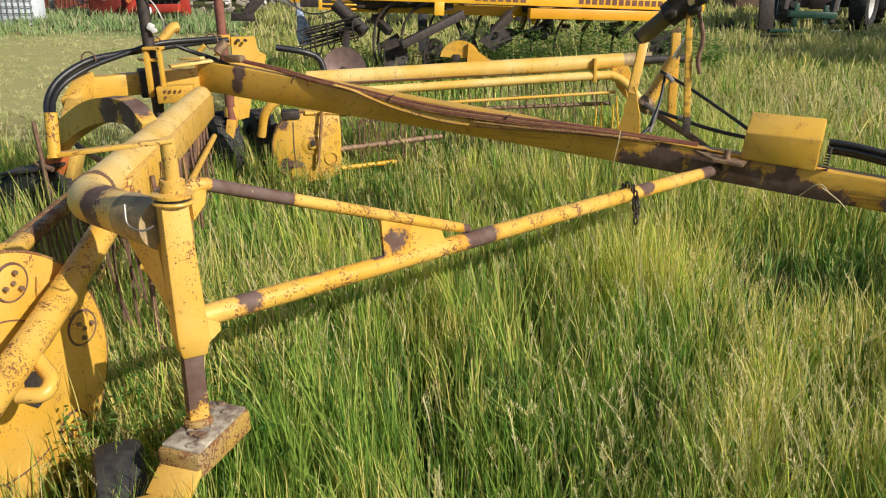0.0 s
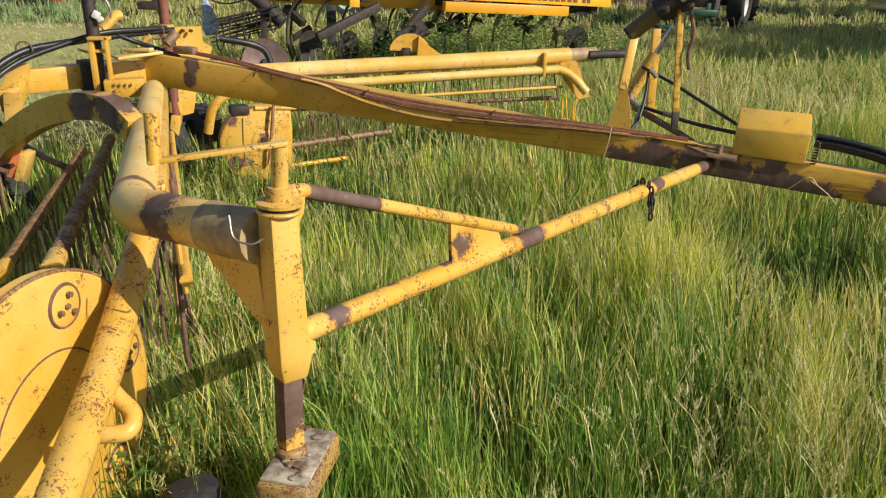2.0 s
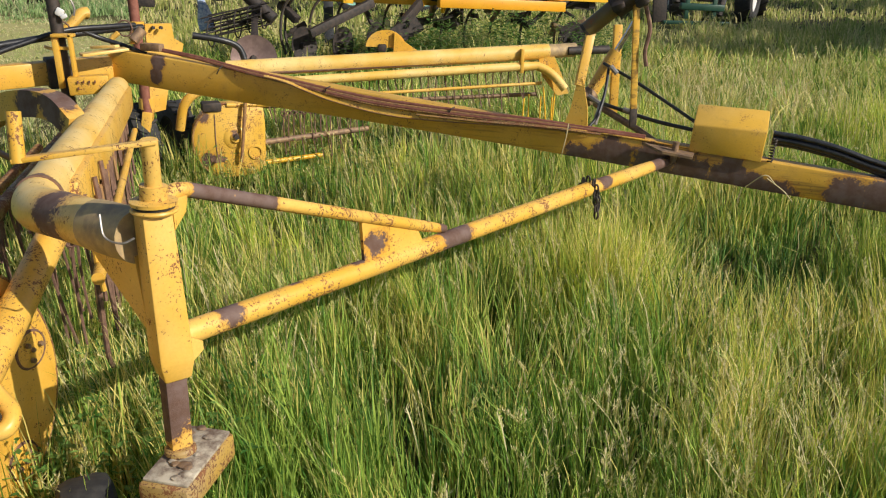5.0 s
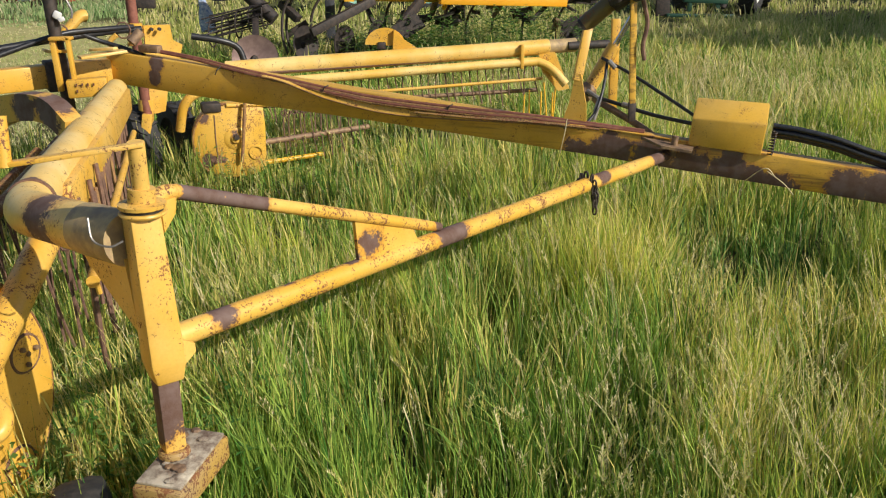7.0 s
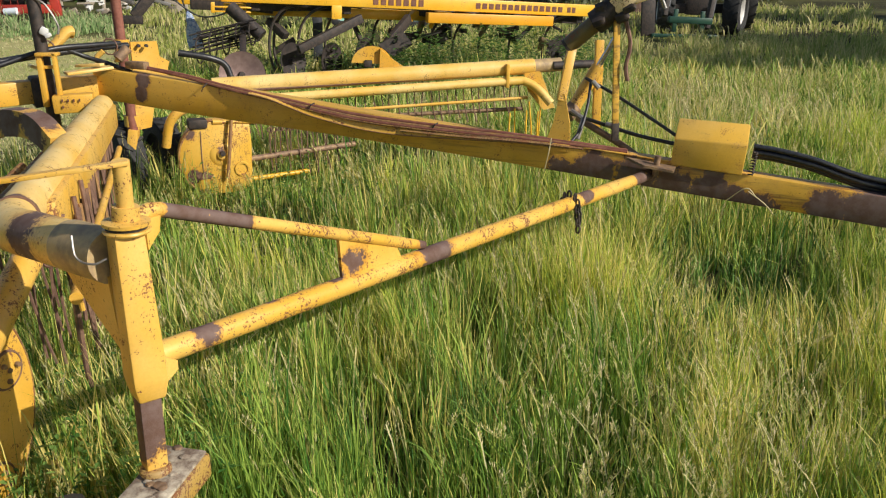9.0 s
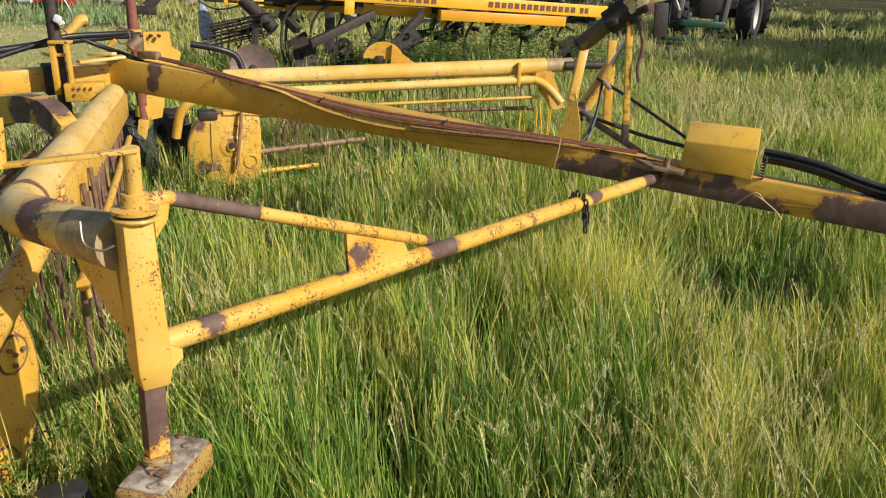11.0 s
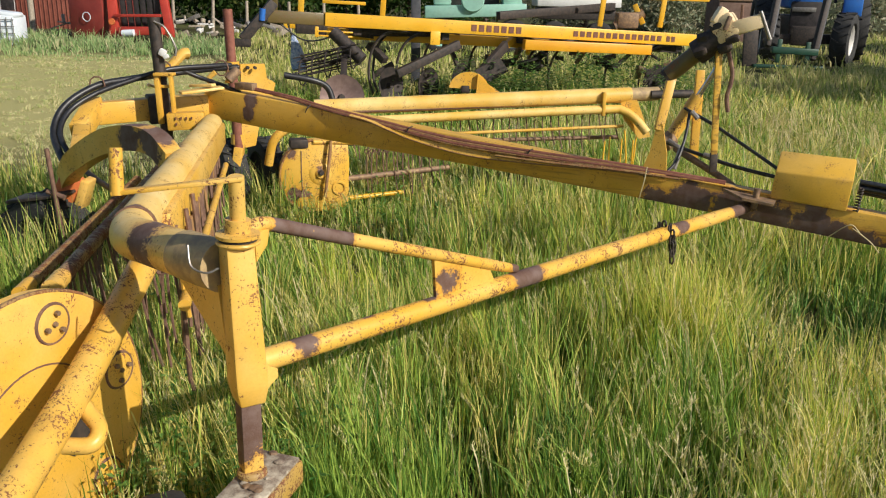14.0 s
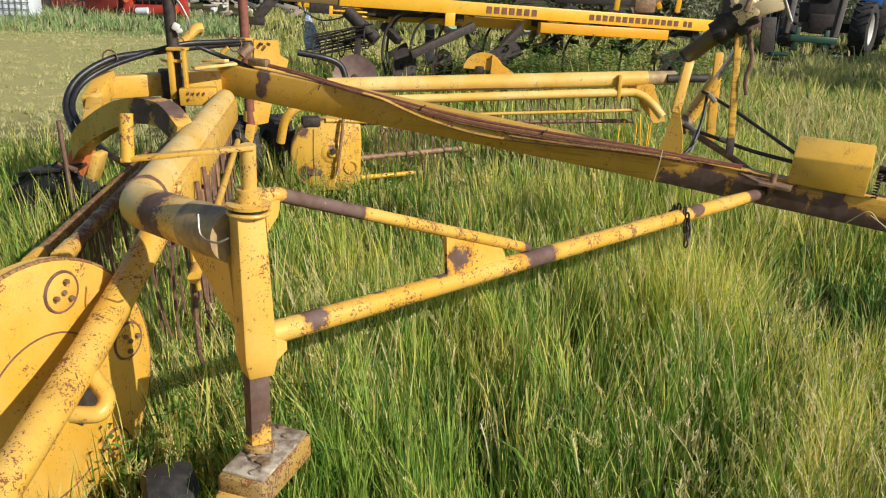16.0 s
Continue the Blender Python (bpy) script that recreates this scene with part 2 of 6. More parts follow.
grass_mat = leafy("tall_green_grass", (0.05, 0.165, 0.024), (0.45, 0.58, 0.105), (0.76, 0.65, 0.20), 0.25, 0.9, 0.27)
fresh_mat = leafy("fresh_green_grass", (0.15, 0.35, 0.05), (0.52, 0.70, 0.15), (0.76, 0.68, 0.24), 0.18, 0.9, 0.42)
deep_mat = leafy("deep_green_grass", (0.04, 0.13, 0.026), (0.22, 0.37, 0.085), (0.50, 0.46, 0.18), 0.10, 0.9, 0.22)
dry_mat = leafy("yellowing_grass", (0.38, 0.50, 0.06), (0.80, 0.77, 0.15), (0.90, 0.77, 0.28), 0.24, 0.9, 0.42)
short_mat = leafy("short_field_grass", (0.29, 0.38, 0.08), (0.54, 0.56, 0.15), (0.76, 0.67, 0.30), 0.45, 0.35, 0.45)
verge_mat = leafy("verge_grass", (0.25, 0.40, 0.14), (0.43, 0.54, 0.23), (0.62, 0.58, 0.32), 0.2, 0.5, 0.45)
mown_mat = leafy("mown_pale_grass", (0.34, 0.43, 0.14), (0.62, 0.62, 0.26), (0.82, 0.72, 0.42), 0.36, 0.3, 0.4)
seed_mat = leafy("dry_seed_heads", (0.46, 0.49, 0.15), (0.70, 0.64, 0.27), (0.82, 0.71, 0.42), 0.4, 0.35, 0.45)
straw_mat = leafy("bent_straw", (0.60, 0.56, 0.22), (0.82, 0.72, 0.34), (0.90, 0.78, 0.46), 0.4, 0.5, 0.4)
weed_mat = leafy("low_weed_leaves", (0.06, 0.18, 0.035), (0.20, 0.34, 0.08), (0.3, 0.36, 0.1), 0.1, 0.9, 0.4)
tree_mat = leafy("tree_leaves", (0.03, 0.07, 0.015), (0.07, 0.13, 0.025), (0.14, 0.16, 0.04), 0.1, 0.8)
# weed green darkened to carry the implement's shade
shaded_weed_mat = leafy("rank_weed_leaves", (0.06, 0.15, 0.03), (0.15, 0.27, 0.055), (0.22, 0.26, 0.08), 0.1, 0.9, 0.3)
sage_mat = leafy("grey_green_brush", (0.20, 0.24, 0.14), (0.34, 0.37, 0.24), (0.46, 0.42, 0.28), 0.3, 0.8)


def ground_material():
    k = Mat("soil_and_thatch")
    big, mid, fine = k.noise(0.16, 5), k.noise(2.2, 6, 0.65), k.noise(30, 4, 0.7)
    col = k.mix(k.step(mid, 0.35, 0.7), (0.022, 0.024, 0.010), (0.065, 0.055, 0.026))
    col = k.mix(k.step(fine, 0.5, 0.75), col, (0.085, 0.07, 0.034))
    thatch = k.step(k.near((-11.5, 15, 0), 12), 0.1, 0.4, 0.0, 0.9)
    col = k.mix(k.step(big, 0.4, 0.65, 0.0, 0.6), col, (0.15, 0.16, 0.055))
    col = k.mix(thatch, col, (0.44, 0.40, 0.17))
    k.bump(fine, 0.5, 0.03)
    return k.done(col, 0.95, 0.0, 0.1)


soil = ground_material()


# ---- building helpers ----
class Geo:
    """Vertices and faces of one mesh."""
    def __init__(self):
        self.v, self.f = [], []

    def add(self, verts, faces):
        o = len(self.v)
        self.v += [tuple(p) for p in verts]
        self.f += [tuple(i + o for i in q) for q in faces]
        return self

    def tube(self, pts, r, n=12, caps=True, aspect=1.0):
        """A round bar along pts; r: one radius or one for each point."""
        pts = [Vector(p) for p in pts]
        rs = r if isinstance(r, (list, tuple)) else [r] * len(pts)
        ways = [(pts[min(i + 1, len(pts) - 1)] - pts[max(i - 1, 0)]).normalized() for i in range(len(pts))]
        up = Vector((0, 0, 1)) if abs(ways[0].z) < 0.9 else Vector((1, 0, 0))
        side = ways[0].cross(up).normalized()
        verts, faces = [], []
        for p, w, q in zip(pts, ways, rs):
            side = (side - w * side.dot(w)).normalized()
            other = side.cross(w)
            for j in range(n):
                a = 2 * math.pi * j / n
                verts.append(p + (side * math.cos(a) + other * math.sin(a) * aspect) * q)
        for i in range(len(pts) - 1):
            for j in range(n):
                a, b = i * n + j, i * n + (j + 1) % n
                faces.append((a, b, b + n, a + n))
        if caps:
            faces.append(tuple(range(n))[::-1])
            faces.append(tuple(range((len(pts) - 1) * n, len(pts) * n)))
        return self.add(verts, [q[::-1] for q in faces])

    def box(self, centre, size, turn=None, bevel=0.0):
        """A box; turn: a rotation matrix. Its edges are broken by bevel."""
        bm = bmesh.new()
        bmesh.ops.create_cube(bm, size=1.0)
        bmesh.ops.scale(bm, vec=size, verts=bm.verts)
        if bevel:
            bmesh.ops.bevel(bm, geom=bm.edges[:], offset=bevel, segments=2, affect="EDGES", profile=0.5)
        m = Matrix.Translation(centre) @ (turn.to_4x4() if turn else Matrix())
        bm.verts.index_update()
        self.add([m @ v.co for v in bm.verts], [[v.index for v in q.verts] for q in bm.faces])
        bm.free()
        return self

    def beam(self, a, b, wide, high, bevel=0.006, up=(0, 0, 1)):
        """A box bar from a to b, high along up."""
        a, b = Vector(a), Vector(b)
        x = (b - a).normalized()
        y = Vector(up).cross(x).normalized()
        m = Matrix((x, y, x.cross(y))).transposed()
        return self.box((a + b) / 2, ((b - a).length, wide, high), m, bevel)

    def plate(self, outline, thick):
        """A flat plate: an outline of points in one plane, thickened both ways."""
        p = [Vector(q) for q in outline]
        n = Vector((0, 0, 0))
        for i in range(len(p)):
            n += (p[i] - p[0]).cross(p[(i + 1) % len(p)] - p[0])
        n = n.normalized() * thick / 2
        k = len(p)
        return self.add([q + n for q in p] + [q - n for q in p], [tuple(range(k)), tuple(range(2 * k - 1, k - 1, -1))] + [(i, i + k, (i + 1) % k + k, (i + 1) % k) for i in range(k)])

    def lathe(self, centre, axis, profile, n=40):
        """Turned about an axis: profile of (radius, along)."""
        z = Vector(axis).normalized()
        x = z.orthogonal().normalized()
        y = z.cross(x)
        c = Vector(centre)
        verts, faces = [], []
        for r, h in profile:
            for j in range(n):
                a = 2 * math.pi * j / n
                verts.append(c + z * h + (x * math.cos(a) + y * math.sin(a)) * r)
        for i in range(len(profile) - 1):
            for j in range(n):
                a, b = i * n + j, i * n + (j + 1) % n
                faces.append((a, b, b + n, a + n))
        return self.add(verts, faces)

    def mesh(self, name):
        me = bpy.data.meshes.new(name)
        me.from_pydata(self.v, [], self.f)
        bm = bmesh.new()
        bm.from_mesh(me)
        bmesh.ops.recalc_face_normals(bm, faces=bm.faces)
        bm.to_mesh(me)
        bm.free()
        me.polygons.foreach_set("use_smooth", [True] * len(me.polygons))
        me.set_sharp_from_angle(angle=radians(38))
        return me


def thing(name, label, category, group="", kind="", at=(0, 0, 0)):
    ob = new(name)
    ob.empty_display_size = 0.2
    ob.location = at
    return tagged(ob, label, category, group, kind)


def part(name, geo, material, parent, label=""):
    ob = new(name, geo.mesh(name))
    ob.data.materials.append(material)
    ob.parent = parent
    if parent is not None and parent.parent is None and parent.type == "EMPTY":
        ob.matrix_parent_inverse = Matrix.Translation(-parent.location)
    return tagged(ob, label)


def solid(name, geo, material, label, category, group="", kind=""):
    ob = new(name, geo.mesh(name))
    ob.data.materials.append(material)
    return tagged(ob, label, category, group, kind)


def bend(pts, steps=8):
    """A smooth curve through the points (Catmull-Rom)."""
    p = [Vector(q) for q in pts]
    p = [p[0] * 2 - p[1]] + p + [p[-1] * 2 - p[-2]]
    out = []
    for i in range(1, len(p) - 2):
        for s in range(steps):
            t = s / steps
            a, b, c, d = p[i - 1:i + 3]
            out.append(0.5 * ((2 * b) + (c - a) * t + (2 * a - 5 * b + 4 * c - d) * t * t + (3 * b - a - 3 * c + d) * t ** 3))
    return out + [p[-2]]


def lerp(a, b, t):
    return Vector(a).lerp(Vector(b), t)


def ground_height(x, y):
    """Nearly flat, a little lower to the far left and a little higher to the far right."""
    s = np.clip((np.asarray(y, float) - 6) / 16, 0, 1)
    return -0.1 + 0.008 * np.clip(x, -16, 16) * s * s * (3 - 2 * s) + 0.015 * np.sin(np.asarray(x) * 1.3 + 0.7) * np.sin(np.asarray(y) * 0.9)


# ---- ground ----
def build_ground():
    g = Geo()
    xs = np.concatenate([[-400, -200, -100, -60], np.arange(-40, 41, 1.0), [60, 100, 200, 400]])
    ys = np.concatenate([[-200, -60, -20], np.arange(-6, 61, 1.0), [80, 120, 200, 500]])
    X, Y = np.meshgrid(xs, ys)
    Z = ground_height(X, Y)
    n = len(xs)
    g.v = [tuple(p) for p in np.stack([X.ravel(), Y.ravel(), Z.ravel()], 1).tolist()]
    g.f = [(j * n + i, j * n + i + 1, (j + 1) * n + i + 1, (j + 1) * n + i) for j in range(len(ys) - 1) for i in range(n - 1)]
    return solid("ground", g, soil, "rough pasture soil with dry thatch between the grass", "ground", kind="structure")


build_ground()

# ---- hay rake: carrier boom ----
rake = thing("hay_rake", "worn yellow twin-basket hay rake parked in tall grass", "hay rake", at=(0, 3, -0.1))
BA, BB = Vector((-1.382, 6.0, 0.768)), Vector((2.068, 4.15, 0.478))     # lower near edge of the boom
BWAY = (BB - BA).normalized()
BOUT = Vector((BWAY.y, -BWAY.x, 0)).normalized()                        # towards the viewer's side
BUP = BOUT.cross(BWAY).normalized()
if BUP.z < 0:
    BUP = -BUP


def on_boom(s, up=0.0, out=0.0):
    """A place by the boom: s from 0 to 1 between its two known marks, metres up from the lower near edge and out from the near face."""
    return BA.lerp(BB, s) + BUP * up + BOUT * out


BOOM_H, BOOM_W = 0.172, 0.13


def boom_box():
    """A box beam, a little deeper at its far end, with slightly uneven edges."""
    g, rows = Geo(), []
    for q, lo, hi in ((-0.13, -0.024, 0.190), (0.0, -0.021, 0.190), (0.14, -0.016, 0.188), (0.25, -0.004, 0.184), (0.36, 0.006, 0.178), (0.55, 0.014, 0.174), (0.72, 0.016, 0.172), (1.0, 0.012, 0.172), (1.42, 0.008, 0.172)):
        e = 0.011
        rows.append([on_boom(q, u, o) for u, o in ((lo + e, 0), (hi - e, 0), (hi - 0.003, -0.003), (hi, -e), (hi, e - BOOM_W), (hi - e, -BOOM_W), (lo + e, -BOOM_W), (lo, e - BOOM_W), (lo, -e), (lo + 0.003, -0.003))])
    n = len(rows[0])
    return g.add([p for r in rows for p in r], [(i * n + k, i * n + (k + 1) % n, (i + 1) * n + (k + 1) % n, (i + 1) * n + k) for i in range(len(rows) - 1) for k in range(n)] + [tuple(range(n))[::-1], tuple(range((len(rows) - 1) * n, len(rows) * n))])


def sagging_strip(lower, upper, out_low, out_up, thick):
    """A bent sheet strip along the boom; lower and upper: (s, height)."""
    lo = bend([on_boom(q, u, out_low) for q, u in lower], 6)
    hi = bend([on_boom(q, u, out_up) for q, u in upper], 6)
    n = (BOUT * 0.5 + BUP * 0.85).normalized() * thick
    m = len(lo)
    return Geo().add(lo + hi + [p - n for p in lo] + [p - n for p in hi],
                     [q for i in range(m - 1) for q in ((i, i + 1, m + i + 1, m + i), (2 * m + i, 3 * m + i, 3 * m + i + 1, 2 * m + i + 1), (i, 2 * m + i, 2 * m + i + 1, i + 1), (m + i, m + i + 1, 3 * m + i + 1, 3 * m + i))] + [(0, m, 3 * m, 2 * m), (m - 1, 3 * m - 1, 4 * m - 1, 2 * m - 1)])


part("boom", boom_box(), boom_yellow, rake, "long yellow box-section boom with worn brown patches")
SEAM = ((0.19, 0.190), (0.227, 0.178), (0.27, 0.142), (0.319, 0.108), (0.414, 0.082), (0.522, 0.110), (0.634, 0.154), (0.72, 0.172))
CREST = ((0.19, 0.196), (0.227, 0.186), (0.27, 0.176), (0.319, 0.162), (0.414, 0.150), (0.522, 0.160), (0.634, 0.182), (0.72, 0.184))
part("sheet_strip", sagging_strip(SEAM, CREST, 0.040, 0.006, 0.006), strut_yellow, rake, "bent yellow sheet strip sagging along the boom")
part("strip_edge", Geo().tube(bend([on_boom(q, u - 0.004, 0.040) for q, u in SEAM], 6), 0.0045, 6), pipe_rust, rake, "rusty lower edge of the strip")
part("sheet_strip", sagging_strip(((0.46, 0.112), (0.56, 0.135), (0.66, 0.166), (0.74, 0.178)), ((0.46, 0.122), (0.56, 0.147), (0.66, 0.174), (0.74, 0.184)), 0.050, 0.034, 0.005), bar_paint, rake)
part("flange_strip", Geo().beam(on_boom(0.62, BOOM_H + 0.005, -0.03), on_boom(0.90, BOOM_H + 0.005, -0.03), 0.07, 0.008, 0.002, BUP), yellow, rake)

# steel pipes that sag along the boom
for k, (dip, out, rr) in enumerate(((0.0, 0.0, 0.0105), (0.013, 0.010, 0.0085), (0.024, 0.016, 0.0095), (0.033, 0.022, 0.006), (0.006, -0.028, 0.011))):
    pts = [on_boom(q, u - dip * w, o + out * w) for q, u, o, w in ((-0.03, 0.232, -0.06, 0.25), (0.05, 0.226, -0.035, 0.4), (0.137, 0.204, -0.006, 0.55), (0.249, 0.182, 0.008, 0.7), (0.33, 0.166, 0.012, 0.9), (0.404, 0.160, 0.014, 1), (0.545, 0.176, 0.014, 0.9), (0.631, 0.190, 0.008, 0.7), (0.72, 0.194, -0.004, 0.45), (0.80, 0.192, -0.03, 0.3))]
    part("hydraulic_pipe", Geo().tube(bend(pts, 6), rr, 8), (red_rust, pipe_rust, red_rust, bar_paint, pipe_rust)[k], rake, "thin rusty steel oil pipe")
for q in (0.10, 0.30, 0.51, 0.69):
    part("pipe_tie", Geo().tube([on_boom(q, 0.150, 0.032), on_boom(q + 0.004, 0.180, 0.036), on_boom(q + 0.006, 0.205 if q < 0.2 else 0.186, 0.004)], 0.004, 6), dark_steel, rake, "short dark wire tie")

# box that covers the valve
def cover_box():
    front = [on_boom(0.862, 0.165, 0.02), on_boom(0.957, 0.165, 0.02), on_boom(0.957, 0.33, 0.02), on_boom(0.862, 0.31, 0.02)]
    back = [q - BOUT * 0.17 for q in front]
    back[2] = back[2] + Vector((0, 0, 0.085))
    back[3] = back[3] + Vector((0, 0, 0.085))
    bm = bmesh.new()
    vs = [bm.verts.new(q) for q in front + back]
    for q in ((0, 1, 2, 3), (7, 6, 5, 4), (3, 2, 6, 7), (1, 5, 6, 2), (0, 3, 7, 4), (0, 4, 5, 1)):
        bm.faces.new([vs[i] for i in q])
    bmesh.ops.recalc_face_normals(bm, faces=bm.faces)
    bmesh.ops.bevel(bm, geom=bm.edges[:], offset=0.008, segments=2, affect="EDGES", profile=0.5)
    bm.verts.index_update()
    g = Geo().add([v.co.copy() for v in bm.verts], [[v.index for v in q.verts] for q in bm.faces])
    bm.free()
    return g


part("valve_cover", cover_box(), cover_yellow, rake, "yellow sheet-metal valve cover with a sloped lid")

# hoses
def hose(pts, r, label="black rubber hydraulic hose", mat=hose_rubber):
    return part("hose", Geo().tube(bend(pts, 8), r, 10), mat, rake, label)


for k, (r, du, do) in enumerate(((0.019, 0.0, 0.0), (0.017, 0.022, -0.03), (0.014, -0.022, -0.01), (0.011, 0.03, 0.01))):
    hose([on_boom(s, u + du, o + do) for s, u, o in ((0.965, 0.285, -0.06), (1.0, 0.282, -0.06), (1.045, 0.262, -0.06), (1.09, 0.222, -0.07), (1.13, 0.203, -0.075), (1.22, 0.202, -0.07), (1.42, 0.2, -0.07))], r)
part("hose_clamp", Geo().box(on_boom(1.14, 0.20, -0.07), (0.03, 0.11, 0.10), Matrix.Rotation(math.atan2(BWAY.y, BWAY.x), 3, "Z"), 0.006), grey_steel, rake, "pale steel hose clamp")
hose([(1.30, 5.05, 1.06), (1.42, 4.86, 0.99), (1.55, 4.68, 0.90), (1.68, 4.43, 0.80)], 0.0095)
hose([(1.20, 5.02, 0.86), (1.33, 4.84, 0.83), (1.50, 4.66, 0.79), (1.68, 4.42, 0.775)], 0.011)
hose([(1.13, 4.72, 0.74), (1.20, 4.78, 0.80), (1.26, 4.86, 0.92), (1.30, 4.95, 1.05)], 0.009)
part("coil_spring", Geo().tube([on_boom(0.968, 0.17 + 0.13 * i / 60, 0.0) + Vector((0.012 * math.cos(i * 0.9), 0.012 * math.sin(i * 0.9), 0)) for i in range(61)], 0.004, 6), dark_steel, rake)

# hoist bracket on the boom
part("bracket_plate", Geo().plate([(0.975, 4.735, 0.70), (1.115, 4.665, 0.70), (1.105, 4.67, 0.86), (1.072, 4.69, 1.02), (1.046, 4.70, 1.02), (1.022, 4.715, 0.86)], 0.014), yellow, rake, "tapered yellow steel plate welded to the boom")
part("bracket_arm", Geo().beam((1.055, 4.70, 0.98), (1.118, 4.76, 1.27), 0.035, 0.05, 0.005, (1, 0, 0)), yellow, rake)
arm = part("lift_arm", Geo().tube([(1.098, 4.78, 1.272), (1.30, 4.68, 1.475)], 0.047, 18), olive_dirt_shade, rake, "dirty brown round lift arm")
part("arm_socket", Geo().lathe((1.096, 4.78, 1.27), (-0.7, 0.35, -0.7), [(0.0, -0.004), (0.03, -0.004), (0.03, 0.006), (0.047, 0.006), (0.047, -0.01)], 18), dark_steel, arm)
part("arm_knuckle", Geo().tube([(1.225, 4.72, 1.40), (1.335, 4.66, 1.50)], 0.068, 14), dark_steel, arm)
head = part("pivot_head", Geo().beam((1.30, 4.66, 1.50), (1.385, 4.60, 1.575), 0.10, 0.13, 0.018).box((1.30, 4.64, 1.60), (0.05, 0.06, 0.09), Matrix.Rotation(0.5, 3, "Y"), 0.008).beam((1.36, 4.6, 1.535), (1.50, 4.54, 1.585), 0.075, 0.075, 0.012), pale_yellow, rake, "chipped pale yellow pivot head")
part("pin", Geo().tube([(1.47, 4.52, 1.63), (1.53, 4.50, 1.49)], 0.010, 10), grey_steel, head)
for kx, ky, kz, kr in ((1.245, 4.67, 1.48, 0.035), (1.29, 4.63, 1.545, 0.026), (1.335, 4.60, 1.44, 0.03), (1.36, 4.57, 1.485, 0.022), (1.225, 4.65, 1.41, 0.028)):
    part("grease_nut", Geo().lathe((kx, ky, kz), (0.7 - kz + 1.4, -0.6, 0.35), [(0.0, 0.035), (kr * 0.6, 0.035), (kr, 0.02), (kr, -0.03), (0.0, -0.03)], 6), dark_steel, head)
part("slot", Geo().box((1.325, 4.575, 1.565), (0.022, 0.03, 0.075), Matrix.Rotation(0.3, 3, "Y"), 0.006), brown_steel, head, "rusty slot in the pivot head")
part("pin", Geo().tube([(1.40, 4.58, 1.56), (1.395, 4.58, 1.66)], 0.009, 8), tine_steel, head)
part("upright_bar", Geo().beam((1.362, 4.65, 0.86), (1.318, 4.64, 1.46), 0.018, 0.036, 0.004, (1, 0, 0)), boom_yellow, rake, "flat yellow upright bar")
part("upright_foot", Geo().beam((1.367, 4.65, 0.76), (1.362, 4.65, 0.87), 0.016, 0.042, 0.004, (1, 0, 0)), dark_steel, rake)
cyl = part("lift_cylinder", Geo().tube([(1.235, 5.08, 0.86), (1.375, 5.06, 1.13)], 0.040, 18), yellow, rake, "yellow hydraulic lift cylinder")
part("cylinder_rod", Geo().tube([(1.375, 5.06, 1.13), (1.445, 5.0, 1.30)], 0.017, 12), chrome, cyl, "bright steel cylinder rod")
part("cylinder_clevis", Geo().tube([(1.20, 5.06, 0.84), (1.25, 5.08, 0.88)], 0.05, 12), brown_steel, cyl)
part("brace_bar", Geo().beam((1.40, 5.1, 0.74), (1.385, 5.1, 1.28), 0.03, 0.05, 0.004, (1, 0, 0)), yellow, rake)
part("spreader_bar", Geo().tube([(1.25, 5.0, 0.83), (1.44, 4.72, 0.72), (1.52, 4.60, 0.66)], 0.020, 10), brown_steel, rake)
part("chain_hook", Geo().tube(bend([(1.36, 4.63, 1.44), (1.40, 4.62, 1.30), (1.385, 4.62, 1.18), (1.40, 4.62, 1.10)], 6), 0.012, 8), tine_steel, rake)
# worn pin and clevis where the strut meets the boom
part("clevis", Geo().plate([on_boom(0.80, 0.16, 0.01), on_boom(0.87, 0.15, 0.01), on_boom(0.87, 0.15, 0.12), on_boom(0.83, 0.155, 0.13)], 0.014).tube([on_boom(0.845, 0.10, 0.06), on_boom(0.845, 0.21, 0.06)], 0.017, 12), brown_steel, rake, "greasy dark steel clevis and pin")

# ---- hay rake: gooseneck and left wheel ----
part("gooseneck", Geo().beam((-1.80, 6.22, 0.868), (-2.18, 6.06, 0.862), 0.12, 0.155, 0.01).beam((-2.10, 6.09, 0.86), (-2.50, 5.86, 0.845), 0.12, 0.15, 0.01), yellow, rake, "yellow box gooseneck at the boom's end")
part("gooseneck_band", Geo().beam((-2.02, 6.10, 0.862), (-2.17, 6.03, 0.858), 0.165, 0.195, 0.01), dark_steel, rake)
part("gooseneck_leg", Geo().beam((-2.48, 5.90, 0.90), (-2.47, 5.55, 0.76), 0.11, 0.13, 0.01).beam((-2.475, 5.64, 0.79), (-2.26, 4.98, 0.69), 0.10, 0.10, 0.01), yellow, rake, "bent yellow box leg")
arc_pts = [(-2.34, 4.98, 0.585), (-2.24, 4.86, 0.70), (-2.08, 4.72, 0.81), (-1.90, 4.55, 0.90), (-1.73, 4.40, 0.945), (-1.58, 4.26, 0.945), (-1.46, 4.13, 0.875)]


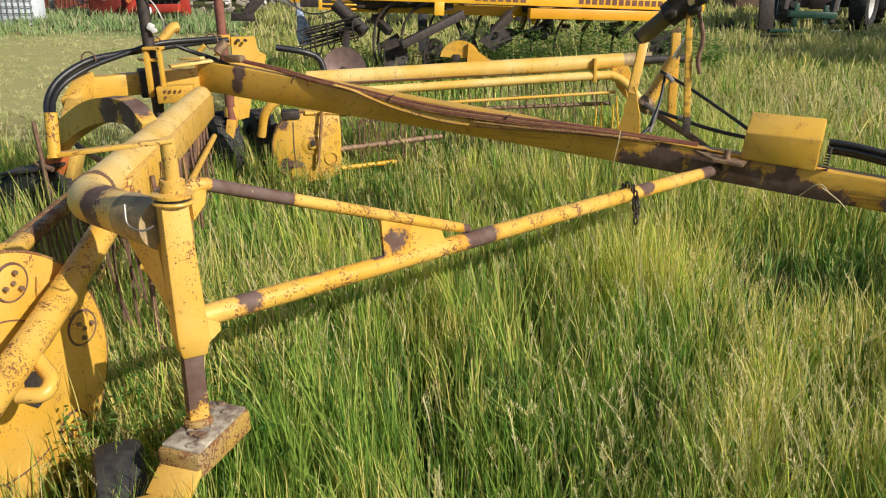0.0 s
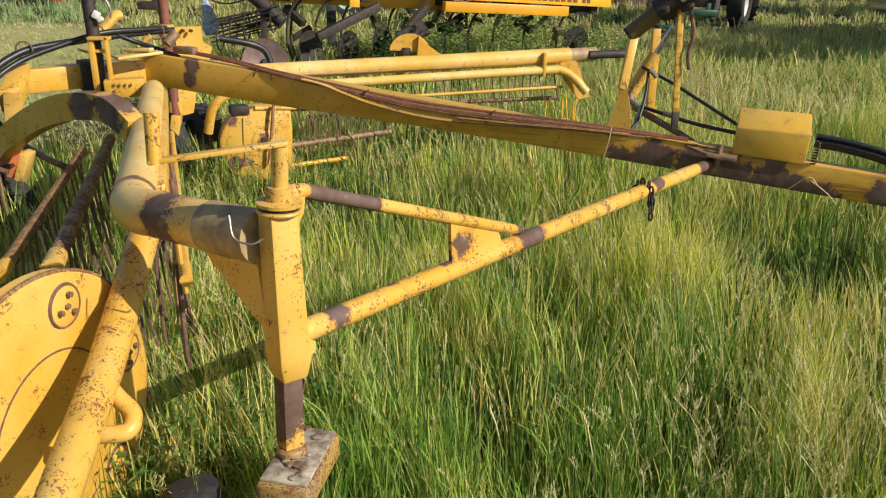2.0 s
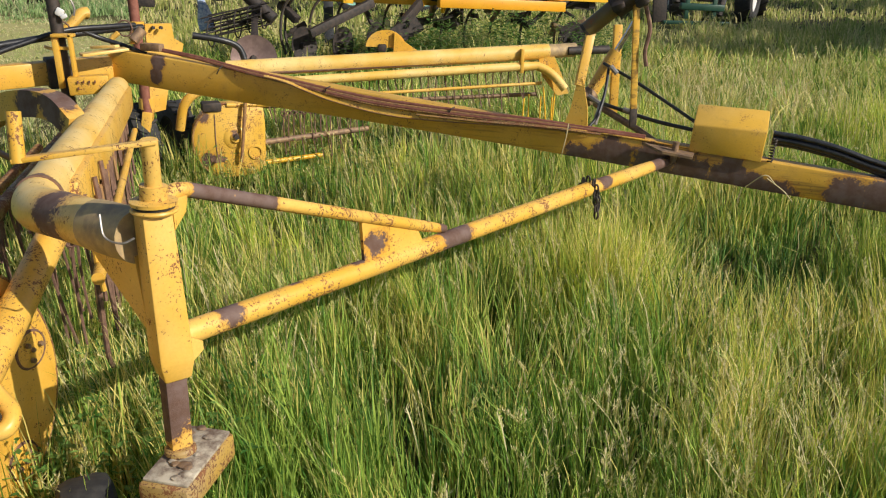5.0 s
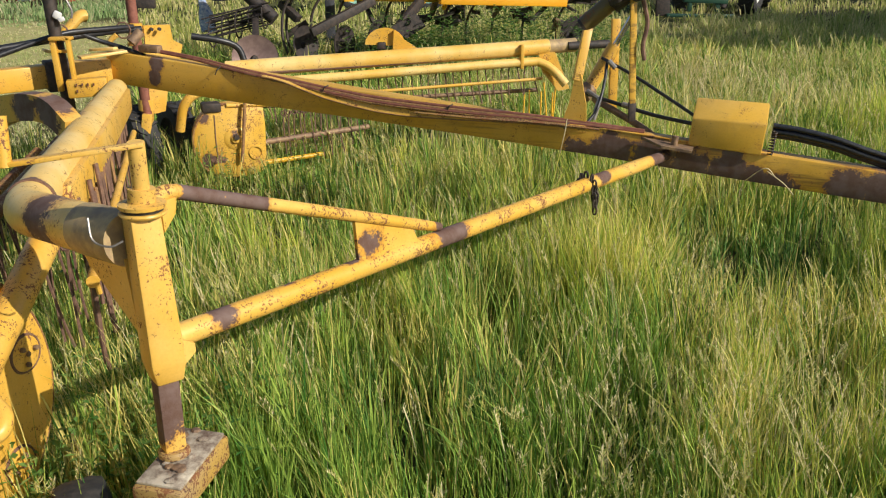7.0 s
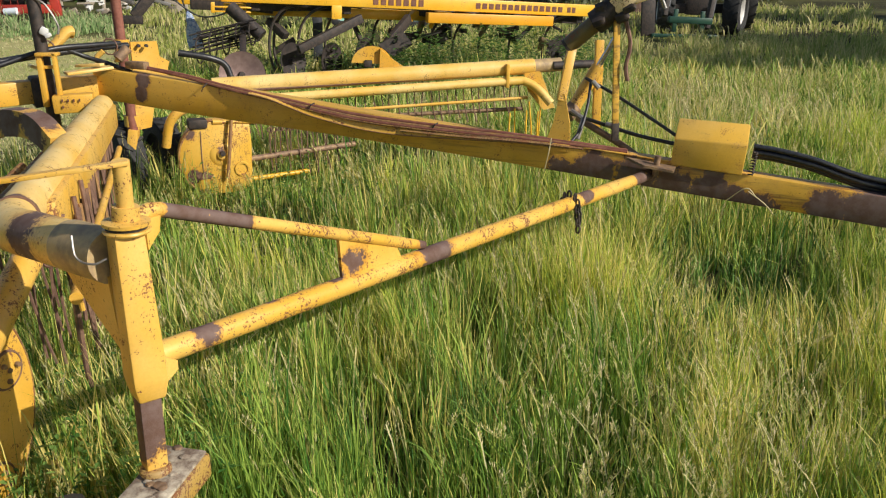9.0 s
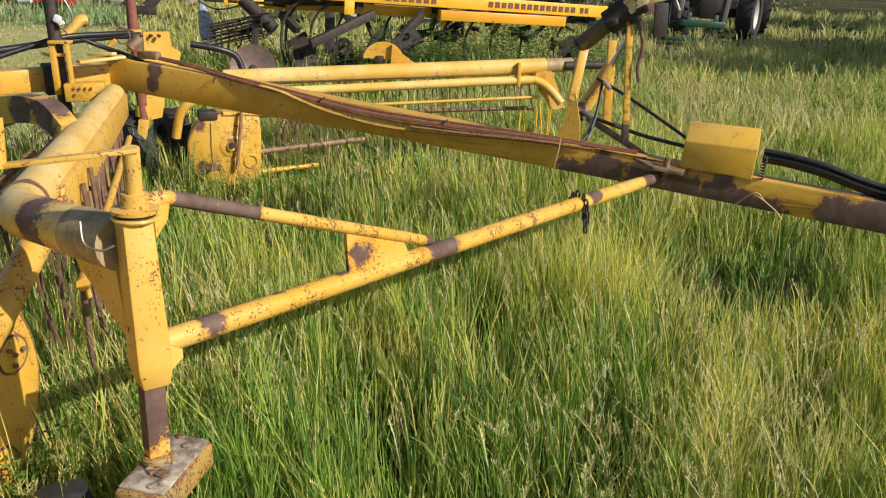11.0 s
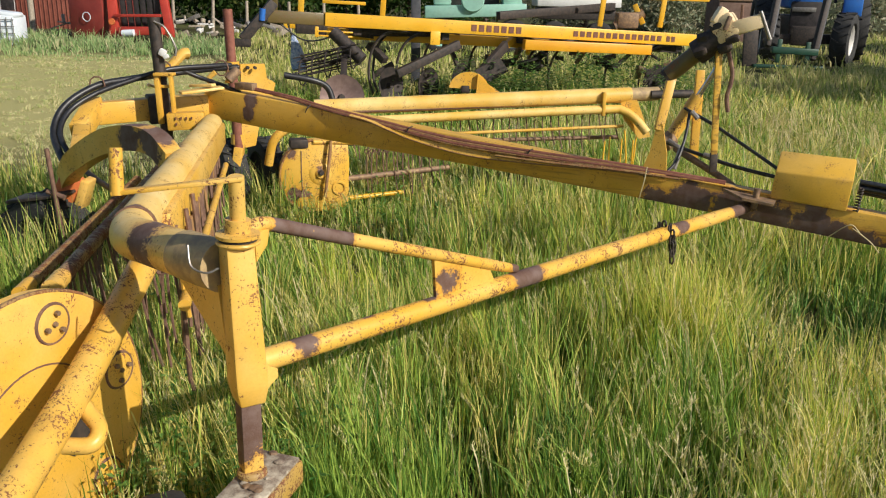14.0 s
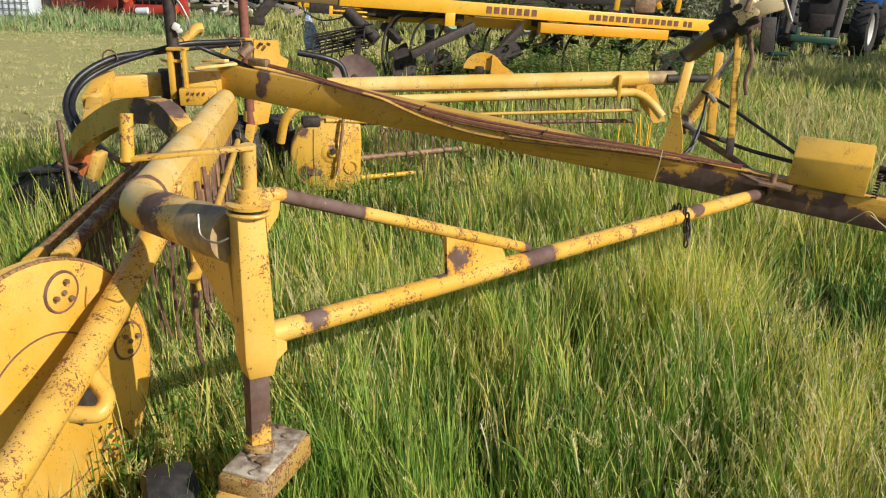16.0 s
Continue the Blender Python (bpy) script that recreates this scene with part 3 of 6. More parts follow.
def arch():
    """A flat bar bent to an arch, deep and narrow."""
    g, c = Geo(), bend(arc_pts, 6)
    verts, faces = [], []
    for i, p in enumerate(c):
        w = (c[min(i + 1, len(c) - 1)] - c[max(i - 1, 0)]).normalized()
        side = Vector((w.y, -w.x, 0)).normalized()
        up = side.cross(w)
        up = up if up.z > 0 else -up
        h = 0.052 + 0.014 * math.sin(math.pi * i / (len(c) - 1))
        for a, b in ((1, 1), (1, -1), (-1, -1), (-1, 1)):
            verts.append(p + side * 0.045 * a + up * h * b)
    for i in range(len(c) - 1):
        for j in range(4):
            a, b = i * 4 + j, i * 4 + (j + 1) % 4
            faces.append((a, b, b + 4, a + 4))
    faces += [(3, 2, 1, 0), tuple(range(len(verts) - 4, len(verts)))]
    return g.add(verts, faces)


part("arch_bar", arch(), yellow, rake, "arched yellow flat bar with a bare brown patch")
part("wheel_bracket", Geo().box((-2.33, 4.98, 0.54), (0.13, 0.10, 0.16), Matrix.Rotation(0.5, 3, "Y"), 0.012), orange_mark, rake, "orange-red painted wheel bracket")
part("wheel_bracket", Geo().box((-2.25, 5.0, 0.50), (0.05, 0.14, 0.18), Matrix.Rotation(0.35, 3, "Y"), 0.01), yellow, rake)
part("adjuster_rod", Geo().tube([(-2.268, 4.6, 0.84), (-2.235, 4.6, 0.33)], 0.013, 10).tube([(-2.30, 4.62, 0.60), (-2.20, 4.60, 0.57)], 0.016, 8), tine_steel, rake)


def wheel(centre, axis, R, width, rim_mat, name="wheel", parent=None, lugs=0):
    """A tyre with rounded shoulders and treads round a dished rim."""
    r0 = R * 0.58
    w = width / 2
    prof = [(r0, -w * 0.7), (r0 * 1.1, -w * 0.95), (R * 0.84, -w), (R * 0.955, -w * 0.86), (R, -w * 0.5), (R, w * 0.5), (R * 0.955, w * 0.86), (R * 0.84, w), (r0 * 1.1, w * 0.95), (r0, w * 0.7), (r0, -w * 0.7)]
    wh = part(name, Geo().lathe(centre, axis, prof, 40), rubber, parent, "black rubber tyre")
    g = Geo().lathe(centre, axis, [(0.0, w * 0.15), (r0 * 0.3, w * 0.2), (r0 * 0.35, w * 0.05), (r0 * 0.85, -w * 0.1), (r0 * 0.92, w * 0.55), (r0 * 1.01, w * 0.72), (r0 * 1.01, -w * 0.72), (r0 * 0.9, -w * 0.5), (0.0, -w * 0.3)], 28)
    part("rim", g, rim_mat, wh)
    if lugs:
        z = Vector(axis).normalized()
        x = z.orthogonal().normalized()
        y = z.cross(x)
        t = Geo()
        for i in range(lugs):
            for sgn in (1, -1):
                a = 2 * math.pi * (i + 0.25 * sgn) / lugs
                b = a + 0.16
                p, q = [Vector(centre) + (x * math.cos(k) + y * math.sin(k)) * R for k in (a, b)]
                t.beam(p + z * w * 0.92 * sgn, q + z * w * 0.05 * sgn, R * 0.05, R * 0.07, 0, (x * math.cos(a) + y * math.sin(a)))
        part("tread", t, rubber, wh)
    return wh


wheel((-2.46, 4.98, 0.19), (0.35, 0.93, 0.1), 0.31, 0.22, dark_steel, "wheel", rake, 22)
part("fender", Geo().beam((-2.64, 4.96, 0.47), (-2.28, 4.90, 0.53), 0.2, 0.02, 0.006), dark_steel, rake, "dark steel bar over the tyre")

# ---- masts, clamps and brackets at the boom's far end ----
m1 = part("mast", Geo().tube([(-2.042, 5.9, 1.485), (-2.0, 5.88, 0.62)], 0.040, 18), dark_steel, rake, "dark greasy steel jack mast")
part("mast_pin", Geo().tube(bend([(-2.03, 5.86, 1.46), (-1.96, 5.86, 1.42), (-1.90, 5.86, 1.30), (-1.905, 5.86, 1.24)], 5), 0.007, 6), grey_steel, m1)
part("tie_rag", Geo().box((-1.985, 5.85, 1.26), (0.05, 0.03, 0.05), Matrix.Rotation(0.5, 3, "Y"), 0.012).box((-1.96, 5.84, 1.235), (0.04, 0.03, 0.03), Matrix.Rotation(-0.4, 3, "Y"), 0.01), white_paint, m1, "scrap of pale cloth")
part("mast_clamp", Geo().beam((-2.02, 5.84, 0.79), (-2.03, 5.84, 1.13), 0.06, 0.034, 0.004, (1, 0, 0)).beam((-1.925, 5.82, 0.79), (-1.935, 5.82, 1.13), 0.05, 0.022, 0.004, (1, 0, 0)).box((-1.98, 5.84, 1.12), (0.13, 0.09, 0.02), None, 0.004).box((-1.98, 5.84, 1.04), (0.11, 0.03, 0.02), None, 0.004), yellow, rake, "yellow U-shaped mast clamp")
for a, b, w in (((-1.92, 5.96, 0.985), (-1.66, 6.10, 1.01), 0.11), ((-1.88, 6.10, 1.02), (-1.70, 6.02, 1.035), 0.05), ((-1.66, 6.26, 1.03), (-1.58, 6.20, 1.11), 0.05), ((-2.05, 6.05, 1.00), (-2.15, 6.0, 1.03), 0.08)):
    part("folded_tab", Geo().beam(a, b, w, 0.018, 0.004), pipe_yellow, rake, "bent yellow tab on the boom's head")
part("fitting_block", Geo().tube([(-1.62, 6.12, 1.06), (-1.56, 6.16, 1.13)], 0.035, 12).box((-1.50, 6.12, 1.02), (0.16, 0.06, 0.05), Matrix.Rotation(-0.5, 3, "Z"), 0.008), brown_steel, rake, "greasy brown hose fitting block")
for i in range(5):
    c = lerp((-1.90, 5.750, 0.0), (-1.80, 5.766, 0.0), (i % 4) / 3) + Vector((0, 0, 0.84 if i < 4 else 0.80))
    part("stencil_bar", Geo().box(c, (0.010, 0.003, 0.018), Matrix.Rotation(0.16, 3, "Z")), letter_paint, rake)
part("pivot_bracket", Geo().beam((-1.97, 5.80, 0.81), (-1.73, 5.84, 0.82), 0.10, 0.115, 0.01), yellow, rake)
part("bent_tab", Geo().tube(bend([(-2.10, 6.15, 1.09), (-2.03, 6.2, 1.15), (-1.97, 6.25, 1.22), (-1.93, 6.28, 1.225)], 5), [0.038 + 0.0016 * i for i in range(15)] + [0.04], 12, aspect=0.7), yellow, rake, "bent yellow lug")
m2 = part("mast", Geo().tube([(-1.708, 6.6, 1.53), (-1.672, 6.58, 0.47)], 0.036, 18), red_rust, rake, "rust-red steel jack mast")
part("collar", Geo().tube([(-1.694, 6.6, 1.06), (-1.69, 6.6, 1.15)], 0.052, 16), yellow, m2)
part("collar", Geo().tube([(-1.682, 6.6, 0.52), (-1.68, 6.6, 0.60)], 0.052, 16), yellow, m2)
part("mast_plate", Geo().plate([(-1.64, 6.62, 1.13), (-1.47, 6.70, 1.13), (-1.46, 6.71, 1.02), (-1.40, 6.74, 0.98), (-1.44, 6.72, 0.82), (-1.64, 6.62, 0.84)], 0.03), yellow, rake, "yellow steel mast plate with bolts")
for bx in (-1.585, -1.53):
    part("bolt", Geo().lathe((bx, 6.62, 1.105), (0.4, -0.9, 0), [(0, 0.03), (0.013, 0.03), (0.013, 0.0)], 6), dark_steel, rake)
part("mast_plate", Geo().plate([(-1.64, 6.64, 0.80), (-1.50, 6.70, 0.80), (-1.56, 6.68, 0.50), (-1.67, 6.62, 0.48)], 0.03), yellow, rake)
part("drop_leg", Geo().beam((-1.66, 6.56, 0.50), (-1.72, 6.50, 0.10), 0.10, 0.07, 0.008, (1, 0, 0)), yellow, rake)
wheel((-1.80, 6.72, 0.22), (0.85, 0.5, 0), 0.31, 0.2, dark_steel, "wheel", rake, 20)
wheel((-1.55, 7.02, 0.20), (0.85, 0.5, 0), 0.30, 0.16, dark_steel, "wheel", rake, 20)
part("frame_link", Geo().tube(bend([(-1.45, 6.6, 0.36), (-1.40, 6.58, 0.55), (-1.30, 6.60, 0.64), (-1.15, 6.66, 0.66)], 6), 0.035, 12), yellow, rake)

hose([(-1.36, 6.95, 1.02), (-1.15, 7.0, 0.98), (-1.03, 7.05, 0.92), (-0.98, 7.05, 0.80)], 0.026)
hose([(-1.62, 6.45, 1.12), (-1.78, 6.3, 1.12), (-2.02, 6.1, 1.10), (-2.25, 5.98, 1.07), (-2.45, 5.86, 1.03), (-2.60, 5.70, 0.92), (-2.63, 5.55, 0.78), (-2.52, 5.35, 0.66), (-2.40, 5.2, 0.58)], 0.023)
hose([(-1.66, 6.40, 1.14), (-1.80, 6.25, 1.14), (-2.02, 6.06, 1.13), (-2.25, 5.93, 1.06), (-2.45, 5.80, 0.98), (-2.57, 5.66, 0.88), (-2.57, 5.50, 0.76), (-2.42, 5.3, 0.64), (-2.2, 5.1, 0.55), (-2.0, 4.95, 0.50)], 0.018)
hose([(-1.98, 6.12, 1.14), (-1.85, 6.2, 1.07), (-1.7, 6.2, 1.02), (-1.55, 6.15, 0.97)], 0.016)
for hx, hy, hz in ((-2.44, 5.86, 1.04), (-2.05, 6.08, 1.13), (-1.72, 6.36, 1.12)):
    part("hose_loop", Geo().tube([(hx + 0.05 * math.cos(a / 10 * 2 * math.pi), hy, hz + 0.055 * math.sin(a / 10 * 2 * math.pi)) for a in range(11)], 0.006, 6), tine_steel, rake, "thin wire hose loop")
part("lug", Geo().tube(bend([(-1.75, 6.25, 0.98), (-1.79, 6.25, 1.05), (-1.74, 6.25, 1.10)], 4), 0.018, 8), yellow, rake)

# ---- near basket: main pipe, post, strut ----
PIPE = 0.068
part("frame_pipe", Geo().tube(bend([(-0.815, 2.275, 0.972), (-1.08, 2.555, 0.945), (-1.165, 2.66, 0.93), (-1.205, 2.76, 0.924), (-1.235, 2.95, 0.916), (-1.45, 4.35, 0.86), (-1.672, 5.80, 0.80)], 6), PIPE, 24), pipe_yellow, rake, "thick sun-faded yellow bent frame pipe")
part("weld_seam", Geo().tube([(-1.211, 2.80, 0.922), (-1.214, 2.816, 0.921)], PIPE + 0.006, 24), tine_steel, rake)
part("pipe_end_cap", Geo().tube([(-0.93, 2.397, 0.961), (-0.790, 2.25, 0.975)], PIPE + 0.003, 24), scraped, rake)
part("lower_rail", Geo().beam((-1.17, 2.98, 0.85), (-1.612, 5.78, 0.737), 0.055, 0.15, 0.012), yellow, rake)

POST = Matrix.Rotation(radians(30), 3, "Z")
PX, PY = -0.742, 2.215
def tapered_post():
    bm = bmesh.new()
    vs = []
    for z, w in ((0.595, 0.072), (0.65, 0.092), (1.055, 0.076)):
        for a, b in ((-1, -1), (1, -1), (1, 1), (-1, 1)):
            p = POST @ Vector((a * w / 2, b * w / 2, 0))
            vs.append(bm.verts.new((PX + p.x - 0.005 - (z - 1.05) * 0.03, PY + p.y, z)))
    for i in range(2):
        for j in range(4):
            bm.faces.new([vs[i * 4 + j], vs[i * 4 + (j + 1) % 4], vs[i * 4 + 4 + (j + 1) % 4], vs[i * 4 + 4 + j]])
    bm.faces.new(vs[3::-1])
    bm.faces.new(vs[8:12])
    bmesh.ops.bevel(bm, geom=bm.edges[:], offset=0.008, segments=2, affect="EDGES", profile=0.5)
    bm.verts.index_update()
    g = Geo().add([v.co.copy() for v in bm.verts], [[v.index for v in q.verts] for q in bm.faces])
    bm.free()
    return g


post = part("caster_post", tapered_post(), yellow, rake, "square yellow caster post")
part("flange", Geo().lathe((PX, PY, 1.052), (0.02, 0, 1), [(0, 0), (0.056, 0), (0.058, 0.004), (0.056, 0.009), (0.047, 0.010), (0.047, 0.018), (0.057, 0.019), (0.058, 0.028), (0.04, 0.032), (0.0, 0.032)], 28), yellow, post, "round yellow double flange")
part("flange_gap", Geo().lathe((PX, PY, 1.0625), (0.02, 0, 1), [(0.045, 0.0), (0.0505, 0.0), (0.0505, 0.008), (0.045, 0.008)], 28), dark_steel, post)
part("shaft", Geo().tube([(PX, PY, 1.08), (PX + 0.003, PY, 1.118)], 0.034, 16).tube([(PX + 0.003, PY, 1.115), (PX + 0.008, PY - 0.02, 1.235)], 0.021, 16), yellow, post)
part("wire_tie", Geo().tube(bend([(-0.86, 2.17, 1.06), (-0.85, 2.15, 1.01), (-0.81, 2.14, 0.995), (-0.78, 2.15, 1.005)], 5), 0.003, 6), grey_steel, post, "twist of pale wire")
crank = part("crank", Geo().beam((-0.715, 2.19, 1.232), (-1.03, 2.14, 1.20), 0.030, 0.012, 0.003), strut_yellow, rake, "flat yellow crank bar")
part("crank_handle", Geo().tube([(-1.015, 2.14, 1.195), (-1.017, 2.16, 1.31)], 0.017, 14), strut_yellow, crank)
part("post_gusset", Geo().plate([(-0.80, 2.235, 0.93), (-0.95, 2.40, 0.90), (-0.93, 2.38, 0.87), (-0.785, 2.225, 0.73), (-0.775, 2.215, 0.68)], 0.016), yellow, rake, "yellow triangular gusset")
part("post_gusset", Geo().plate([(-0.71, 2.245, 0.70), (-0.668, 2.282, 0.665), (-0.668, 2.282, 0.64), (-0.71, 2.245, 0.60)], 0.016), yellow, rake)
part("inner_tube", Geo().box((PX + 0.004, PY, 0.50), (0.058, 0.058, 0.23), POST, 0.005), tube_paint, rake, "square inner tube, paint mostly gone")
part("foot_collar", Geo().lathe((PX + 0.008, PY - 0.01, 0.372), (0, 0, 1), [(0, 0.016), (0.036, 0.016), (0.042, 0.010), (0.043, 0.0), (0.0, 0.0)], 20), yellow_dirty, rake)
SA, SB = Vector((-0.735, 2.292, 0.673)), Vector((1.555, 4.483, 0.614))
strut = part("strut", Geo().tube([SA.lerp(SB, k / 14) for k in range(15)], [0.034] * 13 + [0.030, 0.028], 18), strut_yellow, rake, "long yellow round strut, paint rubbed through")
part("strut_brace", Geo().tube(bend([(-0.728, 2.275, 1.062), (-0.712, 2.312, 1.076), (-0.685, 2.340, 1.072)], 5) + [Vector((-0.538, 2.480, 1.001)), Vector((-0.197, 2.807, 0.838)), Vector((0.016, 3.010, 0.737)), Vector((0.098, 3.088, 0.700))], [0.0205] * 14 + [0.016], 16), strut_yellow, rake, "thin yellow brace pipe")
part("brace_lug", Geo().plate([(-0.715, 2.27, 1.066), (-0.685, 2.325, 1.062), (-0.690, 2.315, 1.02), (-0.712, 2.27, 0.985)], 0.014), yellow, rake)
part("strut_gusset", Geo().plate([SA.lerp(SB, 0.229) + Vector((0, 0, 0.02)), (-0.221, 2.784, 0.842), (-0.02, 2.976, 0.748), SA.lerp(SB, 0.325) + Vector((0, 0, 0.02))], 0.014), yellow, strut, "flat yellow gusset plate")
# a chain hung over the strut
def chain():
    ob = None
    c = SA.lerp(SB, 0.705)
    way = (SB - SA).normalized()
    side = Vector((way.y, -way.x, 0)).normalized()
    top = [c + side * 0.042 * math.cos(a) + Vector((0, 0, 0.042 * math.sin(a))) for a in (math.pi, 2.4, 1.7, 0.9, 0.2, -0.5)]
    drop = [top[-1] + Vector((0.004 * i, -0.002 * i, -0.032 * i)) for i in range(1, 4)] + [top[-1] + Vector((0.014 + 0.004 * i, 0.006, -0.03 * i)) for i in range(0, 3)]
    for i, p in enumerate(top + drop):
        w = way if i % 2 else side
        link = Geo().tube([p + w * 0.010 * math.cos(a * math.pi / 5) + Vector((0, 0, 0.021 * math.sin(a * math.pi / 5))) for a in range(11)], 0.0052, 6)
        part("chain_link", link, dark_steel, strut, "small rusty dark chain link" if i == 0 else "")


chain()

# caster beam and small wheel
shoe = part("caster_beam", Geo().beam((-0.668, 2.325, 0.324), (-0.762, 2.07, 0.308), 0.145, 0.080, 0.012), yellow_dirty, rake, "muddy yellow caster beam")
part("mud_crust", Geo().beam((-0.672, 2.315, 0.367), (-0.757, 2.083, 0.352), 0.130, 0.012, 0.005), mud_concrete, shoe, "dry mud and chipped paint")
rng = random.Random(6)
for i in range(12):
    c = lerp((-0.675, 2.30, 0.373), (-0.752, 2.095, 0.360), rng.random()) + Vector((rng.uniform(-0.05, 0.05), rng.uniform(-0.02, 0.02), 0))
    part("mud_clod", Geo().lathe(c, (0.1, 0.1, 1), [(0.0, 0.007), (rng.uniform(0.006, 0.014), 0.005), (rng.uniform(0.012, 0.022), 0.0), (0.0, -0.004)], 7), rng.choice([mud_concrete, brown_steel]), shoe)
part("end_block", Geo().beam((-0.755, 2.085, 0.30), (-0.785, 2.01, 0.235), 0.14, 0.02, 0.004).box((-0.800, 1.995, 0.185), (0.13, 0.09, 0.12), Matrix.Rotation(0.4, 3, "Z"), 0.01), yellow, shoe)
wheel((-1.0, 2.22, 0.075), (0.92, 0.38, 0), 0.19, 0.15, dark_steel, "wheel", rake)

# ---- near basket: reel disc, bars and tines ----
DN = Vector((math.cos(radians(-22)), math.sin(radians(-22)), 0))
DU = Vector((-DN.y, DN.x, 0))
DC, DR = Vector((-1.37, 2.31, 0.405)), 0.445
reel = part("reel_disc", Geo().lathe(DC, DN, [(0.0, 0.035), (0.13, 0.034), (0.22, 0.012), (0.30, 0.0), (DR - 0.02, 0.0), (DR, -0.006), (DR + 0.004, -0.05), (DR - 0.008, -0.056), (DR - 0.016, -0.012), (0.25, -0.012), (0.0, 0.02)], 72), yellow, rake, "large round yellow reel disc with bolted bearing pads")
for i in range(6):
    a = radians(74 + 60 * i)
    p = DC + DU * 0.352 * math.cos(a) + Vector((0, 0, 0.352 * math.sin(a)))
    pad = part("bearing_pad", Geo().lathe(p, DN, [(0.0, 0.007), (0.05, 0.007), (0.057, 0.004), (0.058, -0.002)], 28), yellow, reel)
    part("pad_rim", Geo().lathe(p, DN, [(0.056, 0.0), (0.057, 0.006), (0.062, 0.006), (0.065, 0.0)], 28), tine_steel, reel, "rusty ring round the bearing pad")
    b = Geo()
    for j in range(3):
        q = p + DU * 0.033 * math.cos(a + j * 2.094) + Vector((0, 0, 0.033 * math.sin(a + j * 2.094)))
        b.lathe(q, DN, [(0.0, 0.022), (0.008, 0.022), (0.009, 0.012)], 6)
    b.lathe(p, DN, [(0.0, 0.018), (0.007, 0.018), (0.009, 0.012)], 10)
    part("pad_bolts", b, brown_steel, reel)
part("disc_edge", Geo().tube([DC + DU * (DR + 0.002) * math.cos(b / 60 * 2 * math.pi) + Vector((0, 0, (DR + 0.002) * math.sin(b / 60 * 2 * math.pi))) - DN * 0.012 for b in range(61)], 0.0075, 6), bar_paint, reel, "rusty chipped edge of the disc")
for r0, a0, a1 in ((0.235, 0.6, 2.9), (0.30, 3.4, 5.2)):
    part("dent_line", Geo().tube([DC + DU * r0 * math.cos(a0 + (a1 - a0) * k / 20) + Vector((0, 0, r0 * math.sin(a0 + (a1 - a0) * k / 20))) + DN * (0.009 if r0 < 0.25 else 0.0) for k in range(21)], 0.0035, 5), tine_steel, reel, "thin rusty seam line")
part("support_pipe", Geo().tube([(-1.205, 2.95, 0.81), (-1.205, 2.55, 0.705), (-1.205, 2.25, 0.632), (-1.235, 1.62, 0.475)], 0.048, 20), strut_yellow, rake, "diagonal yellow support pipe in front of the disc")
part("grab_loop", Geo().tube(bend([(-1.215, 2.215, 0.62), (-1.165, 2.18, 0.575), (-1.125, 2.145, 0.545), (-1.135, 2.105, 0.52), (-1.205, 2.10, 0.518)], 6), 0.023, 12), yellow, rake, "small bent yellow pipe loop")
# a flat dark plate stands in for the shade inside the hub's opening
mouth = [DC + DU * (u + 0.035) + Vector((0, 0, v)) + DN * 0.034 for u, v in ((0.02, 0.03), (0.055, 0.045), (0.10, 0.03), (0.125, -0.01), (0.12, -0.045), (0.085, -0.07), (0.05, -0.085), (0.01, -0.05))]
part("hub_opening", Geo().plate(mouth, 0.008), dark_steel, reel, "dark plate for the shaded opening at the hub")
for a, b, rr in (((-1.72, 3.05, 0.61), (-1.92, 4.95, 0.60), 0.024), ((-1.425, 2.66, 0.775), (-1.72, 4.75, 0.71), 0.027), ((-1.10, 2.95, 0.62), (-1.55, 5.6, 0.56), 0.018), ((-1.55, 2.75, 0.16), (-2.0, 5.2, 0.10), 0.022)):
    part("tine_bar", Geo().tube([a, b], rr, 14), bar_paint if rr > 0.02 else yellow, rake, "rusty reel bar with yellow paint remains")
    part("bar_end", Geo().tube([lerp(a, b, -0.03), lerp(a, b, 0.03)], rr + 0.004, 14), yellow, rake)


def tine(top, lean, length):
    """A spring tine: a coil at the bar, then a bent wire."""
    t = Vector(top)
    pts = [t + Vector((0.018 * math.cos(i * 0.8), 0.0015 * i, 0.018 * math.sin(i * 0.8))) for i in range(10)]
    pts += [t + Vector((lean[0] * s, lean[1] * s + 0.02, -length * s)) + Vector((0.03 * s * s, 0, 0)) for s in (0.1, 0.35, 0.6, 0.8, 1.0)]
    return Geo().tube(pts, 0.0055, 5)


